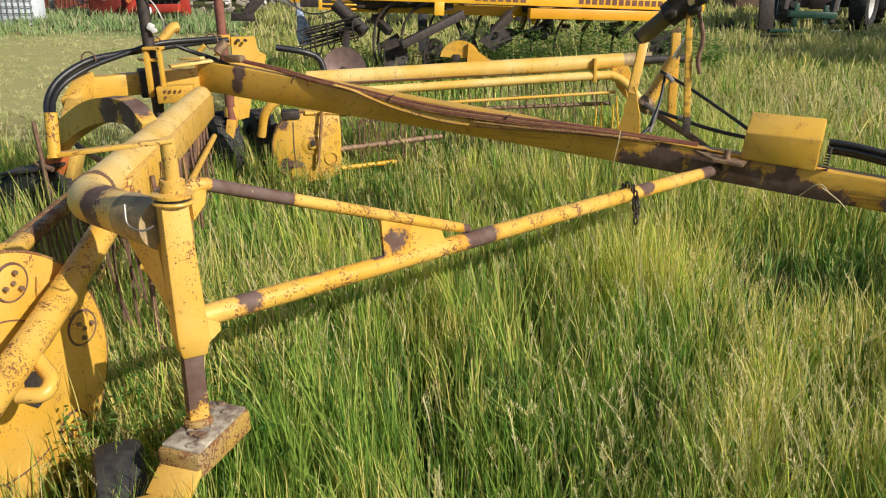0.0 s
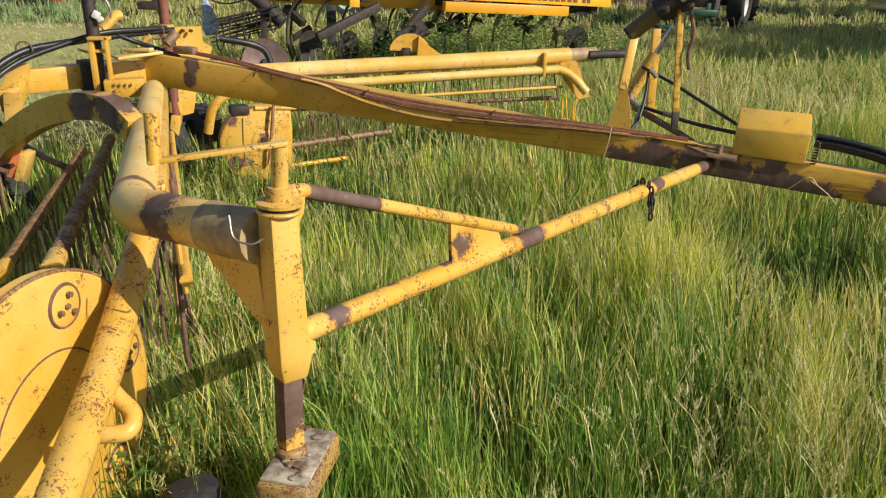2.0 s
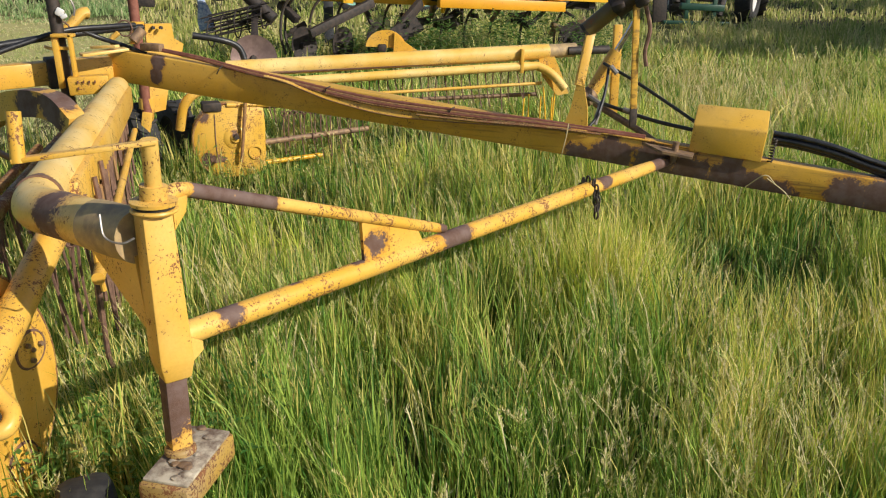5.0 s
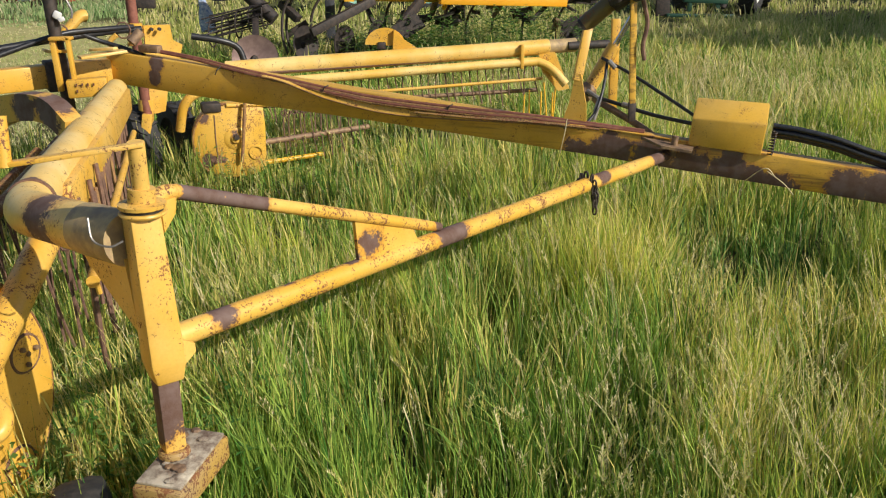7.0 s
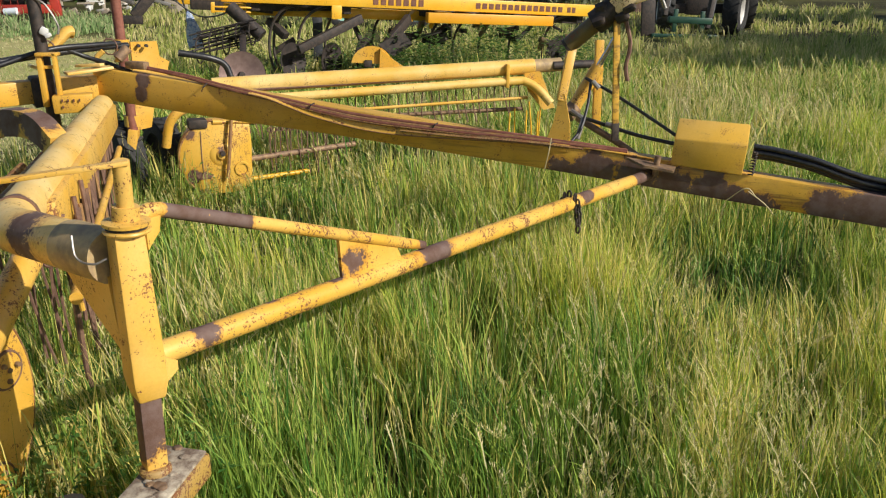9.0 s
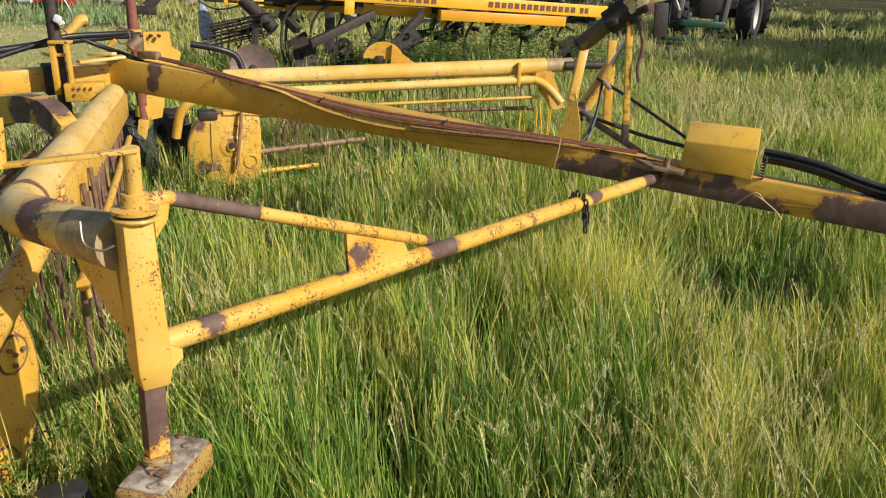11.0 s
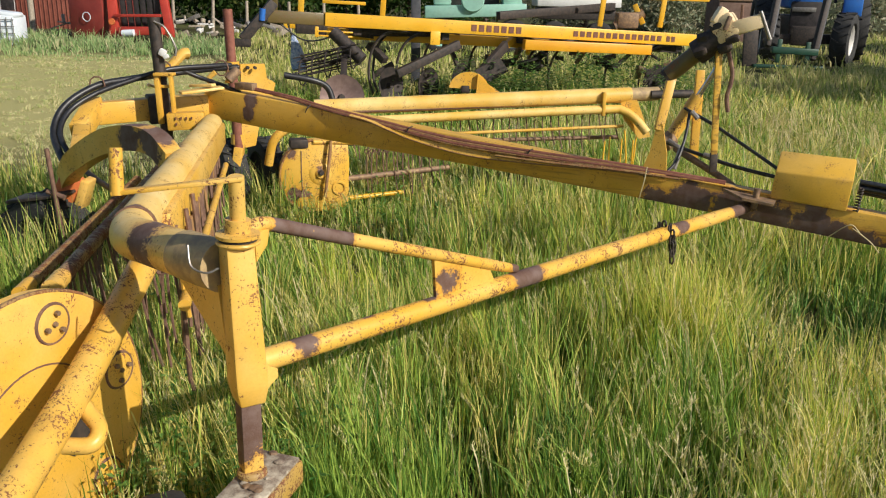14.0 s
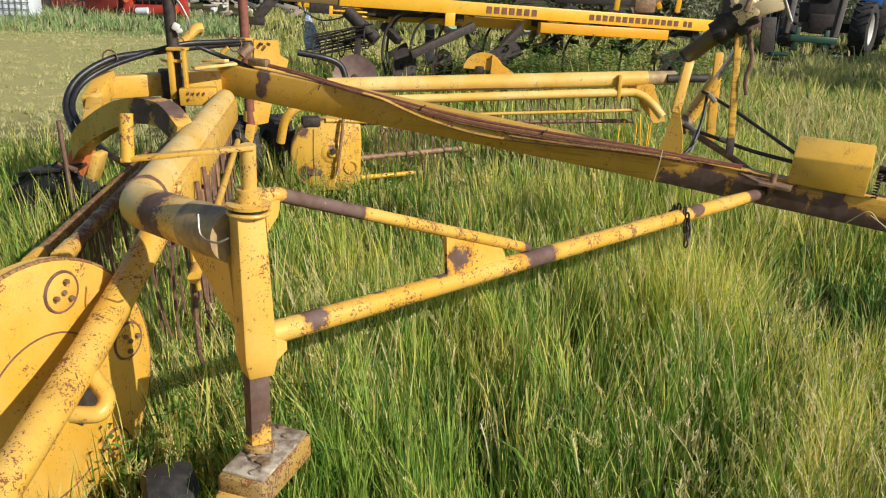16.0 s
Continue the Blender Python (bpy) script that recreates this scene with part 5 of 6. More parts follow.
for a, b, c in (((8.62, 21.6, 2.05), (8.30, 21.1, 0.55), (8.9, 24.0, 2.1)), ((9.86, 21.5, 2.1), (9.40, 20.95, 0.25), (10.9, 24.0, 2.2))):
    lo = part("loader_arm", Geo().beam(a, b, 0.12, 0.18, 0.02, (0, 1, 0)).beam(a, c, 0.12, 0.18, 0.02), dark_steel, tractor, "dark grey loader arm")
    part("loader_cylinder", Geo().tube([lerp(a, b, 0.15) + Vector((0.12, 0.1, 0)), lerp(a, b, 0.85) + Vector((0.12, 0.1, 0))], 0.04, 10), grey_dark, lo)
part("attachment_frame", Geo().beam((8.25, 20.7, 0.50), (9.35, 20.6, 0.46), 0.2, 0.16, 0.03).beam((7.8, 20.6, 0.12), (9.5, 20.5, 0.10), 0.2, 0.08, 0.02).beam((8.4, 20.65, 0.2), (8.42, 20.65, 0.75), 0.08, 0.1, 0.01, (1, 0, 0)).beam((9.1, 20.6, 0.2), (9.1, 20.6, 0.7), 0.08, 0.1, 0.01, (1, 0, 0)), dark_green_paint, tractor, "dark green loader attachment")
part("attachment_post", Geo().beam((7.75, 20.7, 0.1), (7.7, 20.7, 0.95), 0.08, 0.35, 0.02, (1, 0, 0)), dark_steel, tractor)

# ---- things at the field's edge ----
dump = thing("steel_bin", "rusty brown steel bin by the trees", "container", at=(11.2, 31.2, 0))
part("shell", Geo().box((11.25, 31.6, 0.9), (1.75, 1.4, 1.5), None, 0.03), brown_sheet, dump)
part("top_rail", Geo().box((11.25, 30.88, 1.62), (1.85, 0.08, 0.10), None, 0.01), brown_steel, dump)
part("side_post", Geo().box((12.2, 30.88, 0.9), (0.10, 0.08, 1.5), None, 0.01), wood_grey, dump)

baler = thing("round_baler", "red round hay baler standing in the grass", "baler", at=(-10.5, 31, -0.2))
part("side_panel", Geo().box((-11.75, 31.9, 0.95), (1.35, 2.2, 2.3), Matrix.Rotation(radians(-14), 3, "Z"), 0.08), shaded_red_paint, baler, "red side panel, coloured dark for its shaded side")
part("frame", Geo().beam((-10.95, 30.6, -0.1), (-11.05, 30.9, 1.9), 0.3, 0.34, 0.03, (1, 0, 0)).beam((-8.9, 30.2, -0.1), (-9.25, 30.5, 1.9), 0.25, 0.28, 0.03, (1, 0, 0)).beam((-10.9, 30.5, 0.62), (-9.2, 30.2, 0.66), 0.12, 0.10, 0.02), red_paint, baler, "bright red tailgate frame")
for i in range(6):
    part("belt", Geo().box((-10.65 + 0.25 * i, 30.7 - 0.05 * i, 1.0), (0.20, 0.05, 2.0), Matrix.Rotation(0.1, 3, "X"), 0.01), black_gap, baler, "dark rubber belt")
part("axle_beam", Geo().beam((-10.7, 30.3, 0.12), (-9.1, 30.0, 0.16), 0.3, 0.28, 0.04), red_paint, baler)
part("tail_lamp", Geo().lathe((-10.95, 30.35, 0.42), (0, -1, 0), [(0, 0.05), (0.10, 0.05), (0.11, 0.0)], 14), orange_mark, baler, "amber round lamp")
part("pale_tube", Geo().tube([(-10.5, 30.0, 0.05), (-10.1, 29.95, 0.08)], 0.12, 12), plastic_white, baler)
part("round_mark", Geo().lathe((-11.95, 30.74, 0.55), (-0.24, -0.97, 0), [(0.14, 0.0), (0.14, 0.02), (0.165, 0.02), (0.165, 0.0)], 24), plastic_white, baler, "pale ring mark")

shed = thing("shed", "low red-brown sheet-metal shed", "shed", at=(-16, 38, -0.3))
part("wall", Geo().box((-15.9, 38.5, 0.6), (3.2, 2.0, 2.0), None, 0.02), barn_red, shed)
for i in range(17):
    part("rib", Geo().box((-17.4 + 0.19 * i, 37.48, 0.6), (0.04, 0.04, 1.96), None, 0.008), barn_red, shed)
part("roof", Geo().box((-15.9, 38.5, 1.7), (3.6, 2.4, 0.12), None, 0.02), brown_sheet, shed)
trailer = thing("trailer_house", "white trailer with a dark opening and red skirt rail", "trailer", at=(-21, 42.5, -0.3))
part("wall", Geo().box((-21.5, 43.0, 1.4), (4.2, 2.0, 2.2), None, 0.04), white_paint, trailer)
part("skirt_rail", Geo().box((-21.0, 41.9, 0.25), (4.6, 0.2, 0.18), None, 0.02), red_rust, trailer)
part("door", Geo().box((-19.9, 41.98, 1.3), (0.6, 0.05, 1.9), None, 0.01), black_gap, trailer, "dark open doorway")
part("wheel_set", Geo().tube([(-21.0, 42.2, 0.05), (-20.0, 42.2, 0.05)], 0.35, 16), rubber, trailer)

tote = thing("ibc_tote", "white plastic liquid tote in a steel cage", "tote", at=(-13.4, 27.3, -0.3))
part("tank", Geo().box((-13.35, 27.5, 0.22), (1.12, 0.96, 0.92), None, 0.07), plastic_white, tote)
for i in range(7):
    part("cage_bar", Geo().tube([(-13.93 + 0.19 * i, 26.98, -0.30), (-13.93 + 0.19 * i, 26.98, 0.62)], 0.013, 6), grey_steel, tote)
for i in range(5):
    part("cage_bar", Geo().tube([(-13.95, 26.97, -0.25 + 0.2 * i), (-12.75, 26.97, -0.25 + 0.2 * i)], 0.013, 6), grey_steel, tote)
part("tarp", Geo().box((-13.2, 27.4, 0.72), (0.9, 0.7, 0.16), Matrix.Rotation(0.1, 3, "Y"), 0.07), plastic_white, tote, "pale sheet thrown over the top")
tagged(solid("wooden_post", Geo().tube([(-14.95, 33.2, -0.4), (-14.93, 33.2, 1.6)], 0.11, 10), wood_grey, "pale weathered round wooden post", "post"))
pal = thing("pallet_pile", "pile of broken grey pallets and boards", "lumber pile", at=(-13.3, 33.3, -0.25))
rng = random.Random(3)
for i in range(14):
    a = Vector((-13.3 + rng.uniform(-0.7, 0.6), 33.2 + rng.uniform(-0.4, 0.4), -0.2 + rng.uniform(0, 0.5)))
    part("board", Geo().beam(a, a + Vector((rng.uniform(-0.9, 0.9), rng.uniform(-0.2, 0.2), rng.uniform(-0.3, 0.4))), 0.12, 0.04, 0.005), wood_grey, pal)
junk = thing("scrap_heap", "heap of pale scrap and boards by the fence", "scrap heap", at=(-8, 33.5, -0.2))
for i in range(46):
    a = Vector((rng.uniform(-9.8, -5.4), 33.5 + rng.uniform(-0.6, 0.6), -0.1 + rng.uniform(0, 0.55)))
    part("scrap_piece", Geo().beam(a, a + Vector((rng.uniform(-0.6, 0.6), rng.uniform(-0.2, 0.2), rng.uniform(-0.25, 0.3))), rng.uniform(0.05, 0.2), rng.uniform(0.04, 0.16), 0.005), rng.choice([wood_grey, wood_grey, grey_steel, white_paint]), junk)
post0 = solid("fence_post", Geo().tube([(0, 0, -0.1), (0.02, 0, 1.35)], [0.075, 0.06], 8), wood_grey, "grey wooden fence post at the tree line", "fence post", "fence posts")
post0.matrix_basis = pose(-10.2, 35.2, -0.25)
for fx, fy in ((-8.7, 35.4), (-7.3, 35.3), (-5.6, 35.5), (-4.2, 35.6), (-2.8, 35.6)):
    copy_thing(post0, pose(fx, fy, -0.22, 0, (fx * 7) % 5 - 2, (fx * 40) % 90))

mint = thing("windrower", "faded mint-green windrower parked behind", "windrower", at=(1.3, 25.2, 0))
part("deck", Geo().box((1.3, 25.2, 1.16), (2.9, 0.9, 0.34), Matrix.Rotation(-0.04, 3, "Y"), 0.04), mint_paint, mint)
part("cab_frame", Geo().box((0.35, 25.3, 1.9), (0.5, 0.8, 1.2), None, 0.06).box((2.35, 25.3, 1.75), (0.55, 0.8, 0.9), None, 0.06).box((1.3, 25.4, 2.4), (2.3, 0.8, 0.2), None, 0.05), mint_paint, mint)
part("window", Geo().box((1.3, 25.45, 1.8), (1.4, 0.3, 1.0), None, 0.03), black_gap, mint, "dark cab window")
part("drive_drum", Geo().lathe((1.2, 24.7, 1.45), (0, -1, 0), [(0, 0.06), (0.3, 0.06), (0.33, 0.0)], 24), mint_paint, mint)
wheel((0.3, 25.0, 0.45), (0, -1, 0), 0.5, 0.35, mint_paint, "wheel", mint)
wheel((2.4, 25.0, 0.45), (0, -1, 0), 0.5, 0.35, mint_paint, "wheel", mint)
part("leg", Geo().box((0.5, 25.2, 0.7), (0.3, 0.3, 1.0), None, 0.03), dark_steel, mint)
pole = solid("steel_pole", Geo().beam((-0.34, 14.75, -0.1), (-0.36, 14.75, 2.4), 0.10, 0.16, 0.01, (1, 0, 0)), grey_dark, "dark grey steel pole", "pole")
flat = thing("flatbed_trailer", "white flatbed trailer with dark undercarriage", "trailer", at=(4.6, 27.2, 0))
part("bed", Geo().box((4.6, 27.4, 1.42), (2.6, 1.4, 0.24), None, 0.03), white_paint, flat)
part("undercarriage", Geo().box((4.6, 27.4, 1.1), (2.4, 1.0, 0.35), None, 0.03), dark_steel, flat)
wheel((3.9, 26.9, 0.42), (0, -1, 0), 0.45, 0.28, white_paint, "wheel", flat)
wheel((5.3, 26.9, 0.42), (0, -1, 0), 0.45, 0.28, white_paint, "wheel", flat)


# ---- trees ----
def tree(x, y, tall, spread, seed, leaves, mat, label, low=0.25, leaf=0.14):
    rs = np.random.RandomState(seed)
    z0 = float(ground_height(x, y)) - 0.05
    ob = thing("tree", label, "tree", "trees round the field", at=(x, y, z0))
    g = Geo().tube(bend([(x, y, z0), (x + 0.1, y, z0 + tall * 0.3), (x - 0.05, y + 0.1, z0 + tall * 0.6), (x + 0.1, y, z0 + tall * 0.9)], 4), [0.035 * tall * (1 - 0.07 * i) for i in range(13)], 10)
    tips = []
    for i in range(11):
        a, f = rs.uniform(0, 6.28), low + 0.6 * i / 11
        p = Vector((x, y, z0 + tall * f))
        r = spread * rs.uniform(0.5, 1.0) * (1.15 - 0.55 * f)
        q = p + Vector((math.cos(a) * r, math.sin(a) * r, tall * rs.uniform(0.06, 0.24)))
        g.tube([p, p.lerp(q, 0.5) + Vector((0, 0, 0.05 * tall)), q], [0.013 * tall, 0.008 * tall, 0.004 * tall], 6)
        tips += [p.lerp(q, 0.55), q, p.lerp(q, 0.85)]
    part("trunk", g, bark, ob, "grey-brown trunk and limbs")
    tips.append(Vector((x, y, z0 + tall)))
    c = np.array([tuple(t) for t in tips])[rs.randint(0, len(tips), leaves)]
    off = rs.normal(0, 1, (leaves, 3)) * np.array([spread * 0.26, spread * 0.26, tall * 0.085])
    ctr = c + off
    u = rs.normal(0, 1, (leaves, 3)); u /= np.linalg.norm(u, axis=1)[:, None]
    w = np.cross(u, rs.normal(0, 1, (leaves, 3))); w /= np.linalg.norm(w, axis=1)[:, None]
    s = leaf * rs.uniform(0.6, 1.4, (leaves, 1))
    V = np.stack([ctr - u * s, ctr + w * s * 0.45, ctr + u * s, ctr - w * s * 0.45], 1).reshape(-1, 3)
    me = bpy.data.meshes.new("crown")
    me.from_pydata(V.tolist(), [], np.arange(leaves * 4).reshape(-1, 4).tolist())
    me.materials.append(mat)
    cr = new("crown", me)
    cr.parent = ob
    cr.matrix_parent_inverse = Matrix.Translation(-ob.location)
    return ob


for i, (tx, ty, th, ts) in enumerate(((-14.5, 47, 7, 3.4), (-10.8, 45, 6, 3.2), (-7.6, 46, 7, 3.6), (-4.2, 47, 6.5, 3.4), (-0.8, 46, 7, 3.2), (3.4, 50, 7, 3.6), (-20, 52, 8, 4.0))):
    tree(tx, ty, th, ts, 30 + i, 9500, tree_mat, "dense dark green tree at the field's edge", 0.06, 0.15)
for i, (tx, ty, th, ts) in enumerate(((8.5, 46, 3.4, 2.6), (12.5, 44, 3.0, 2.6), (16, 47, 3.6, 3.0), (20.5, 46, 3.6, 3.0), (25, 48, 4, 3))):
    tree(tx, ty, th, ts, 50 + i, 7500, sage_mat, "grey-green bushy tree at the field's edge", 0.05, 0.11)
for i, (tx, ty, th, ts) in enumerate(((17.9, 8.2, 7.2, 2.6), (19.3, 10.8, 7.4, 2.7), (21.2, 13.0, 7.4, 2.7), (22.5, 10.2, 8.4, 3.0), (27.0, 22.0, 9.0, 3.4), (33.0, 20.0, 9.0, 3.6))):
    tree(tx, ty, th, ts, 70 + i, 13000, tree_mat, "leafy green tree beside the pasture", 0.25, 0.2)

# ---- grass ----
def thin(x, y):
    """How far the growth is thinned out, 0 to 1."""
    a = 0.9 * gap(x, y)
    b = 0.5 * np.exp(-((x - 0.25) / 0.35) ** 2 - ((y - 3.0) / 0.3) ** 2)
    return np.maximum(a, b)


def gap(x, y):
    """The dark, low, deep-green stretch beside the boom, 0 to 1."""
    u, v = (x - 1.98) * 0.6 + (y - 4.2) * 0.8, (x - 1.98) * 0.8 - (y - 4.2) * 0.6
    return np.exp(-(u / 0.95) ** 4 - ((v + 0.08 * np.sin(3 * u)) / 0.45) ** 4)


def blades(name, areas, mat, label, seed, tall, wide, bow, inside=None, tuft=0.035, outside=False, unthinned=False):
    """A sheet of single blades in tufts, three joints each. areas: (x0, x1, y0, y1, blades a square metre, width factor)."""
    rs = np.random.RandomState(seed)
    px, py, wf, ox, oy, hf, tx, ty = [], [], [], [], [], [], [], []
    for x0, x1, y0, y1, dens, k in areas:
        n = int((x1 - x0) * (y1 - y0) * dens)
        m = max(n // 34, 1)
        cx, cy, ch = rs.uniform(x0, x1, m), rs.uniform(y0, y1, m), 0.36 + 1.0 * rs.uniform(0, 1, m) ** 1.2
        own = rs.randint(0, m, n)
        spread = tuft * k * rs.uniform(0.5, 1.5, m)[own]
        dx, dy = rs.normal(0, 1, n) * spread, rs.normal(0, 1, n) * spread
        ax, ay = cx[own] + dx, cy[own] + dy
        way, far = rs.uniform(0, 6.28, m)[own], rs.gamma(1.2, 0.075, m)[own]
        half = 0.62 * np.abs(ay) + 0.9
        keep = ((ax > -half - 0.3) & (ax < half + 0.6) & (ay > 0.95)) != outside
        clump = np.sin(ax * 5.1 + 1.7 * np.sin(ay * 3.3)) * np.sin(ay * 4.7 + 1.3 * np.sin(ax * 2.9)) * 0.5 + 0.5
        keep &= rs.uniform(0, 1, n) < (0.12 + 1.1 * clump) * (1 - (0 if unthinned else thin(ax, ay)))
        if inside:
            keep &= inside(ax, ay)
        px.append(ax[keep]); py.append(ay[keep]); wf.append(np.full(keep.sum(), k))
        tx.append((np.cos(way) * far)[keep]); ty.append((np.sin(way) * far)[keep])
        ox.append((dx / spread)[keep]); oy.append((dy / spread)[keep]); hf.append(ch[own][keep])
    x, y, wf, ox, oy, hf, tx, ty = [np.concatenate(q) for q in (px, py, wf, ox, oy, hf, tx, ty)]
    n = len(x)
    h = tall(x, y) * hf * rs.uniform(0.55, 1.15, n)
    w = wide * wf * rs.uniform(0.6, 1.4, n)
    z = ground_height(x, y) - 0.01
    turn = rs.uniform(0, 2 * np.pi, n)
    lean_to = rs.uniform(0, 2 * np.pi, n)
    lean = bow * h * rs.gamma(1.6, 0.6, n)
    lx, ly = np.cos(lean_to) * lean - 0.05 * h + 0.09 * h * ox + tx * h, np.sin(lean_to) * lean + 0.09 * h * oy + ty * h
    sx, sy = np.cos(turn) * w / 2, np.sin(turn) * w / 2
    V = np.zeros((n, 7, 3))
    for k, (f, q, g) in enumerate(((0.0, 0.8, 0.0), (0.4, 1.0, 0.13), (0.75, 0.75, 0.5))):
        for s, sg in ((0, 1), (1, -1)):
            V[:, k * 2 + s, 0] = x + lx * g + sg * sx * q
            V[:, k * 2 + s, 1] = y + ly * g + sg * sy * q
            V[:, k * 2 + s, 2] = z + h * f * (1 - 0.1 * g)
    droop = np.clip(lean / np.maximum(h, 1e-3), 0, 1.2)
    V[:, 6, 0], V[:, 6, 1], V[:, 6, 2] = x + lx, y + ly, z + h * (1 - 0.32 * droop)
    base = np.arange(n)[:, None] * 7
    quads = np.concatenate([base + np.array([[0, 1, 3, 2]]), base + np.array([[2, 3, 5, 4]])], 0)
    tris = base + np.array([[4, 5, 6]])
    me = bpy.data.meshes.new(name)
    me.vertices.add(n * 7)
    me.vertices.foreach_set("co", V.reshape(-1))
    nl = quads.size + tris.size
    me.loops.add(nl)
    me.loops.foreach_set("vertex_index", np.concatenate([quads.reshape(-1), tris.reshape(-1)]).astype(np.int32))
    me.polygons.add(len(quads) + len(tris))
    starts = np.concatenate([np.arange(len(quads)) * 4, quads.size + np.arange(len(tris)) * 3]).astype(np.int32)
    me.polygons.foreach_set("loop_start", starts)
    me.polygons.foreach_set("use_smooth", np.ones(len(starts), bool))
    me.update(calc_edges=True)
    me.materials.append(mat)
    return tagged(new(name, me), label, "grass", kind="stuff")


def wave(x, y, a, b, c):
    return np.sin(x * a + c + 1.3 * np.sin(y * b * 0.7)) * np.sin(y * b + c * 2 + 1.1 * np.sin(x * a * 0.6))


def tall_height(x, y):
    h = 0.40 + 0.09 * wave(x, y, 1.9, 1.6, 0.4) + 0.05 * wave(x, y, 5.0, 4.4, 1.9)
    h = h * (1 + 0.16 * np.clip((x - 0.4) / 1.6, 0, 1) * np.clip((6 - y) / 3, 0.3, 1)) * (1 - 0.12 * np.clip((3.2 - y) / 0.8, 0, 1))
    h = h * (1 - 0.5 * np.exp(-((x + 0.8) / 0.75) ** 2 - ((y - 6.2) / 0.9) ** 2))
    h = h * (1 - 0.45 * gap(x, y))
    return np.clip(h, 0.14, 0.8)


def field_height(x, y):
    return 0.36 + 0.14 * np.exp(-((y - 11.4) / 0.8) ** 2) + 0.06 * wave(x, y, 1.1, 0.9, 0.2) + 0.05 * wave(x, y, 3.1, 2.7, 1.2) + 0.10 * np.clip((x + 2) / 3, 0, 1) * np.clip((12 - y) / 4, 0, 1)


def mown_height(x, y):
    return 0.075 + 0.03 * wave(x, y, 1.1, 0.9, 0.2) + 0.03 * wave(x, y, 0.5, 2.2, 0.9)


def edge_x(y):
    """The line between the mown strip and the standing grass."""
    return -1.9 - 0.22 * (y - 7.2)


blades("tall_grass", [(-2.2, 2.6, 0.95, 2.6, 9000, 0.85), (-3.0, 3.4, 2.6, 4.4, 6000, 0.95), (-4.2, 5.0, 4.4, 7.2, 2900, 1.2)], grass_mat,
       "tall green pasture grass with yellow patches round the rake", 11, tall_height, 0.0054, 0.13)
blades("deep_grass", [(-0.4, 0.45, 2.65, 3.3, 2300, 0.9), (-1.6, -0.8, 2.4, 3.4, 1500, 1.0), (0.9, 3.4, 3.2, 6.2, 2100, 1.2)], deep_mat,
       "deep blue-green grass in patches near boom, strut and reel", 18, lambda x, y: 0.75 * tall_height(x, y) + 0.05, 0.0062, 0.22, lambda x, y: (gap(x, y) > 0.15) | (x < 0.5), 0.035, False, True)
blades("fresh_grass", [(-0.7, 0.4, 1.5, 2.65, 3600, 0.8), (0.4, 1.5, 1.5, 3.3, 3800, 0.75), (-0.6, 0.3, 3.2, 4.6, 1500, 0.9)], fresh_mat,
       "fresh bright green grass", 19, lambda x, y: 0.9 * tall_height(x, y), 0.0056, 0.13)
blades("rough_grass", [(-3.2, 7.5, 7.2, 10.5, 1000, 1.9), (-3.6, 9, 10.5, 14.5, 560, 2.4)], grass_mat,
       "rank green grass round the old implement", 14, field_height, 0.0062, 0.38, lambda x, y: x > edge_x(y))
blades("field_grass", [(1.5, 9, 7.2, 12, 680, 1.8), (-6, 14, 13.5, 20, 240, 3.0), (-8, 26, 20, 36, 55, 5.0)], short_mat,
       "sunlit yellow-green field grass", 12, field_height, 0.0062, 0.4, lambda x, y: x > edge_x(y))
blades("mown_grass", [(-8, -1.8, 6.6, 12, 1500, 0.9), (-16, -2.5, 12, 22.5, 560, 1.4)], mown_mat,
       "short pale mown grass", 13, mown_height, 0.0062, 0.9, lambda x, y: x < edge_x(y))
blades("verge_grass", [(-21, -5, 21.5, 30.5, 140, 4.2)], verge_mat,
       "green uncut grass in front of the parked machines", 15, lambda x, y: (0.34 + 0.1 * wave(x, y, 0.8, 1.1, 0.3) + 0.07 * wave(x, y, 2.2, 1.7, 0.8)) * np.clip((y - 21 + wave(x, y, 0.7, 0.1, 0.5)) / 3, 0.15, 1), 0.0062, 0.4, lambda x, y: x < edge_x(y))
blades("yellow_grass", [(0.3, 2.8, 1.0, 2.8, 4200, 0.8), (-0.2, 3.8, 2.8, 4.6, 2900, 0.95), (-0.8, 5.2, 4.6, 8.0, 1150, 1.3), (0.2, 1.2, 2.9, 4.2, 2600, 0.9), (-1.6, 0.0, 1.1, 4.0, 600, 0.8)], dry_mat,
       "yellowing thin grass standing above the green", 16, lambda x, y: tall_height(x, y) * 1.08, 0.0050, 0.11, lambda x, y: wave(x, y, 1.7, 1.3, 0.3) + 0.5 * wave(x, y, 4.1, 3.6, 1.1) > -0.12)


blades("pasture_grass", [(-4, 4, -3, 1.0, 1300, 1.1), (-9, 9, -7, 1.0, 480, 1.9), (-9, -1.4, 1.0, 8, 480, 1.9), (1.4, 11, 1.0, 8, 480, 1.9)], grass_mat,
       "open pasture grass beside the rake", 17, lambda x, y: 0.26 + 0.05 * wave(x, y, 1.1, 0.9, 0.2), 0.0062, 0.35, lambda x, y: (x + 0.25) ** 2 + (y - 0.1) ** 2 > 0.5, 0.07, True)


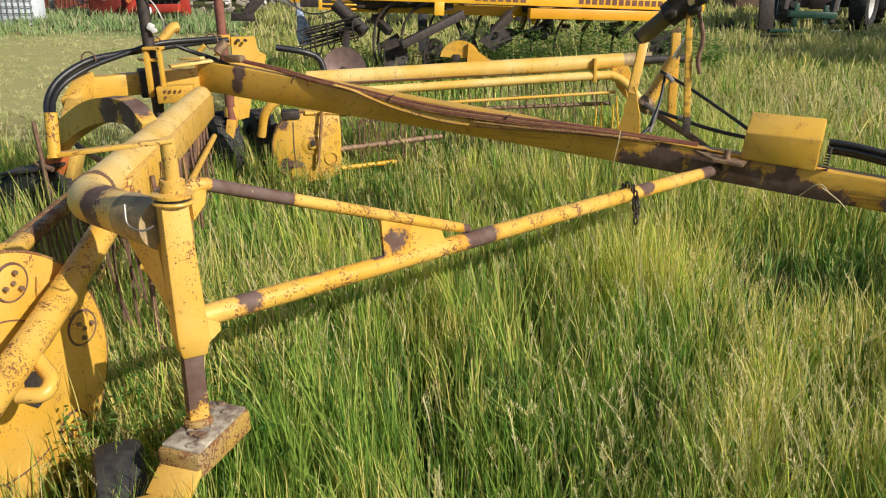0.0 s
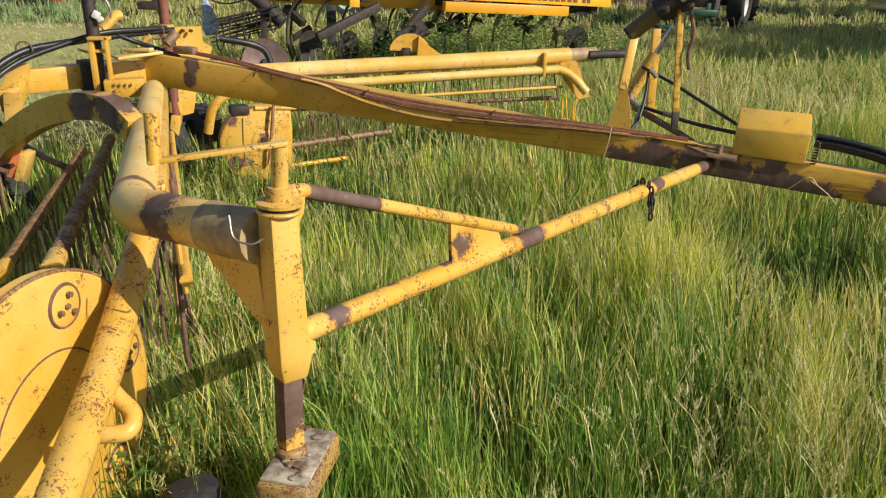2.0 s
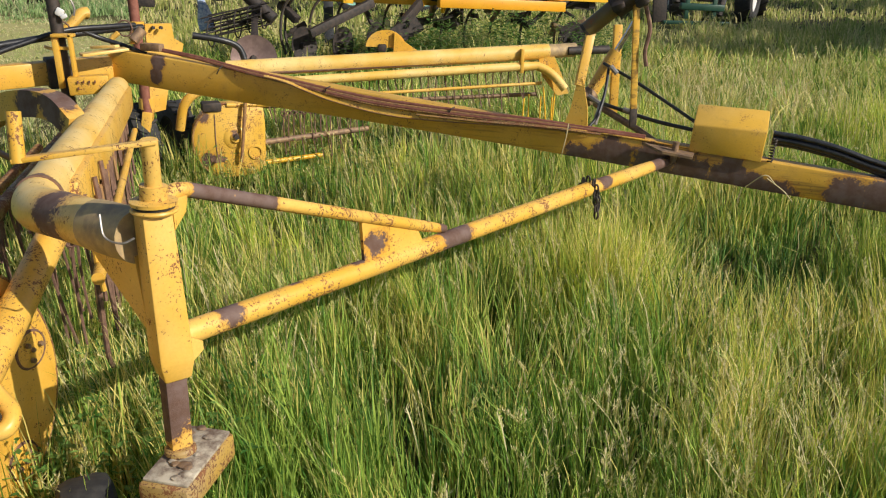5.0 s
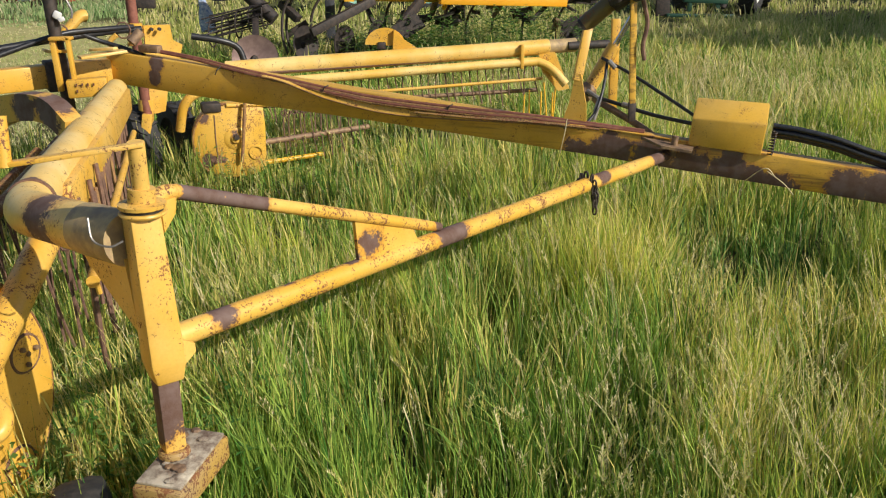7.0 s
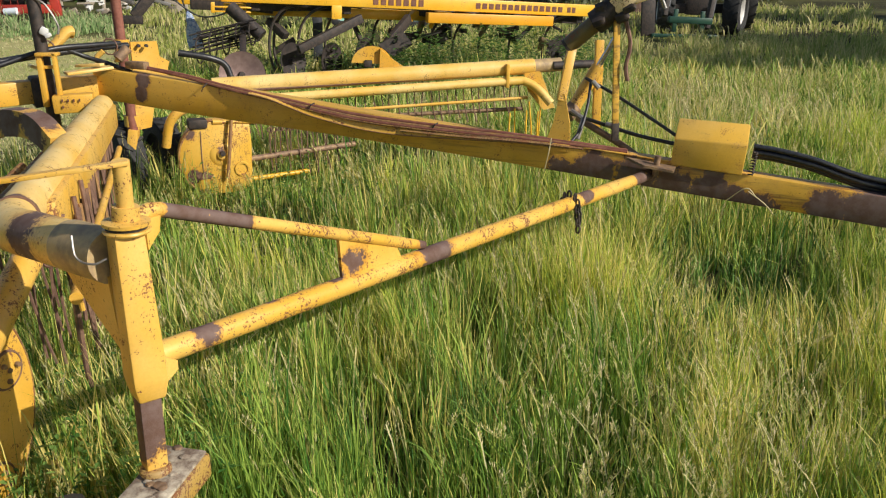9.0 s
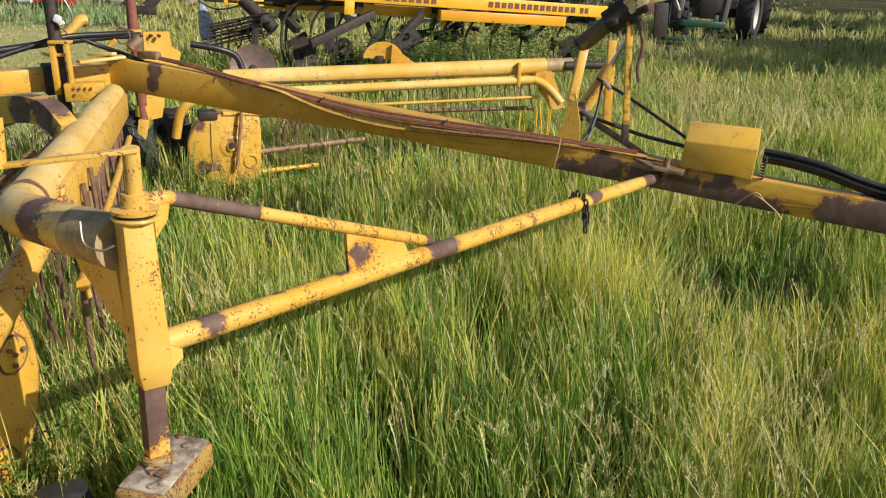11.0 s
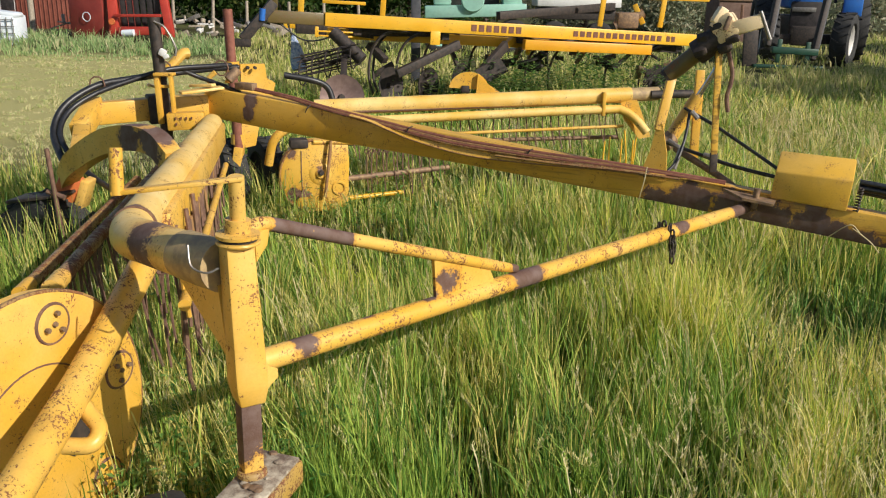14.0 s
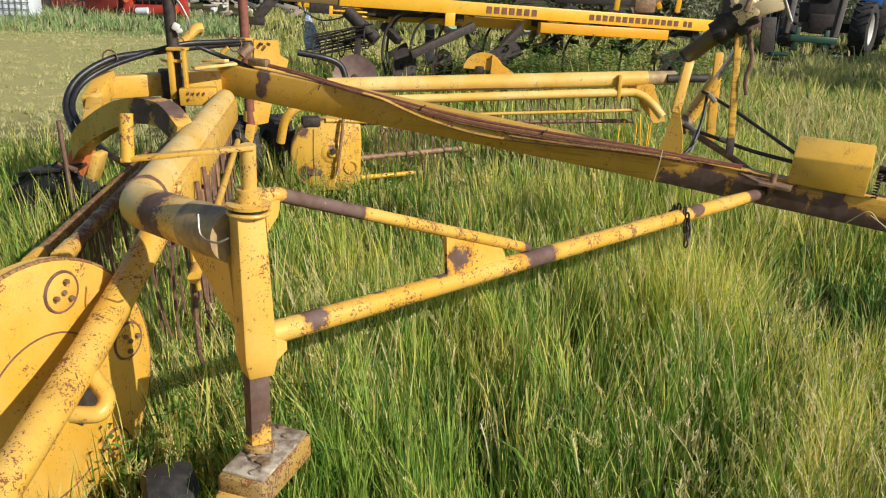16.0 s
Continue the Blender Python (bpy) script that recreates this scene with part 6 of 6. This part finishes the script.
def weeds(name, areas, mat, label, seed, tall=(0.12, 0.42), size=1.0):
    """Low broad-leaved weeds: leaf shapes round short stems."""
    rs = np.random.RandomState(seed)
    V, Q = [], []
    for x0, x1, y0, y1, count in areas:
        for _ in range(count):
            x, y = rs.uniform(x0, x1), rs.uniform(y0, y1)
            z, h = float(ground_height(x, y)), rs.uniform(*tall)
            for i in range(rs.randint(int(7 * size), int(13 * size))):
                f, a = rs.uniform(0.25, 1.0), rs.uniform(0, 6.28)
                l, w = rs.uniform(0.02, 0.055) * size, rs.uniform(0.004, 0.012) * size
                c, s, up = math.cos(a), math.sin(a), rs.uniform(-0.2, 0.6)
                p = (x + 0.02 * c, y + 0.02 * s, z + h * f)
                o = len(V)
                V += [p, (p[0] + c * l * 0.5 - s * w, p[1] + s * l * 0.5 + c * w, p[2] + up * l * 0.6), (p[0] + c * l, p[1] + s * l, p[2] + up * l * 0.7), (p[0] + c * l * 0.5 + s * w, p[1] + s * l * 0.5 - c * w, p[2] + up * l * 0.6)]
                Q.append((o, o + 1, o + 2, o + 3))
    me = bpy.data.meshes.new(name)
    me.from_pydata(V, [], Q)
    me.materials.append(mat)
    return tagged(new(name, me), label, "weeds", kind="stuff")


weeds("leafy_weeds", [(-1.5, -0.5, 2.4, 3.6, 420), (-3.0, -1.5, 2.6, 5.0, 320), (-1.6, 0.2, 5.5, 7.4, 200)], weed_mat, "low leafy green weeds among the grass", 31)


weeds("rank_weeds", [(0.2, 4.2, 12.0, 14.0, 430), (-1.6, 0.2, 12.4, 13.4, 60)], shaded_weed_mat, "tall leafy weeds, darkened for the shade under the old implement", 33, (0.45, 0.98), 2.2)


def seed_stems(name, areas, mat, label, seed, high=(0.85, 1.4), bow=(0.04, 0.3), fat=1.0):
    """Thin stalks, each with a drooping head of small flat spikelets."""
    rs = np.random.RandomState(seed)
    V, Q = [], []
    for x0, x1, y0, y1, count in areas:
        for _ in range(count):
            x, y = rs.uniform(x0, x1), rs.uniform(y0, y1)
            if abs(x) > 0.62 * y + 1.2 or rs.uniform() < float(thin(x, y)):
                continue
            z = float(ground_height(x, y))
            h = float(tall_height(np.array(x), np.array(y))) * rs.uniform(*high)
            a, lean = rs.uniform(0, 6.28), h * rs.uniform(*bow)
            dx, dy = math.cos(a) * lean - 0.06 * h, math.sin(a) * lean
            w = (0.0009 + 0.0003 * y) * fat
            pts = [(x + dx * f * f, y + dy * f * f, z + h * (f - 0.12 * f ** 3)) for f in (0, 0.45, 0.8, 1.0)]
            b = a + rs.uniform(0.8, 2.2)
            cx, cy = math.cos(b) * w, math.sin(b) * w
            o = len(V)
            for p in pts:
                V.append((p[0] + cx, p[1] + cy, p[2])); V.append((p[0] - cx, p[1] - cy, p[2]))
            Q += [(o + 2 * i, o + 2 * i + 1, o + 2 * i + 3, o + 2 * i + 2) for i in range(3)]
            n = rs.randint(14, 26)
            spread = rs.uniform(0.002, 0.016) * rs.uniform(0.4, 1.0)
            for i in range(n):
                f = 0.76 + 0.26 * i / n
                px, py, pz = x + dx * f * f, y + dy * f * f, z + h * (f - 0.12 * f ** 3)
                c = rs.uniform(0, 6.28)
                ox, oy = math.cos(c) * spread, math.sin(c) * spread
                l, ww = rs.uniform(0.010, 0.019) + 0.0010 * y, 0.0009 + 0.0004 * y
                sx, sy = -math.sin(c) * ww, math.cos(c) * ww
                o = len(V)
                V += [(px, py, pz), (px + ox + sx, py + oy + sy, pz + l * 0.45), (px + ox * 1.6, py + oy * 1.6, pz + l * rs.uniform(0.5, 1.1)), (px + ox - sx, py + oy - sy, pz + l * 0.4)]
                Q.append((o, o + 1, o + 2, o + 3))
    me = bpy.data.meshes.new(name)
    me.from_pydata(V, [], Q)
    me.materials.append(mat)
    return tagged(new(name, me), label, "grass", kind="stuff")


seed_stems("seed_grass", [(-2.0, 0.4, 1.3, 3.2, 190), (0.3, 2.6, 1.3, 3.2, 420), (0.5, 1.4, 2.0, 2.9, 170), (-2.6, 0.6, 3.2, 5.2, 420), (0.6, 4.0, 3.2, 5.2, 560), (-1.5, 5.4, 5.2, 8.0, 1100), (0.5, 8.0, 8, 12, 1500)], seed_mat,
           "pale drooping seed heads on thin grass stalks", 21)
seed_stems("dry_stalks", [(0.3, 1.6, 1.8, 3.2, 70), (0.8, 2.4, 2.8, 4.2, 60), (-0.9, -0.3, 2.75, 3.3, 34), (-0.5, 0.5, 1.8, 3.2, 14), (-1.6, -0.9, 2.6, 3.6, 12)], straw_mat,
           "long dry bent stalks with pale heads", 27, (0.85, 1.25), (0.12, 0.5), 1.3)
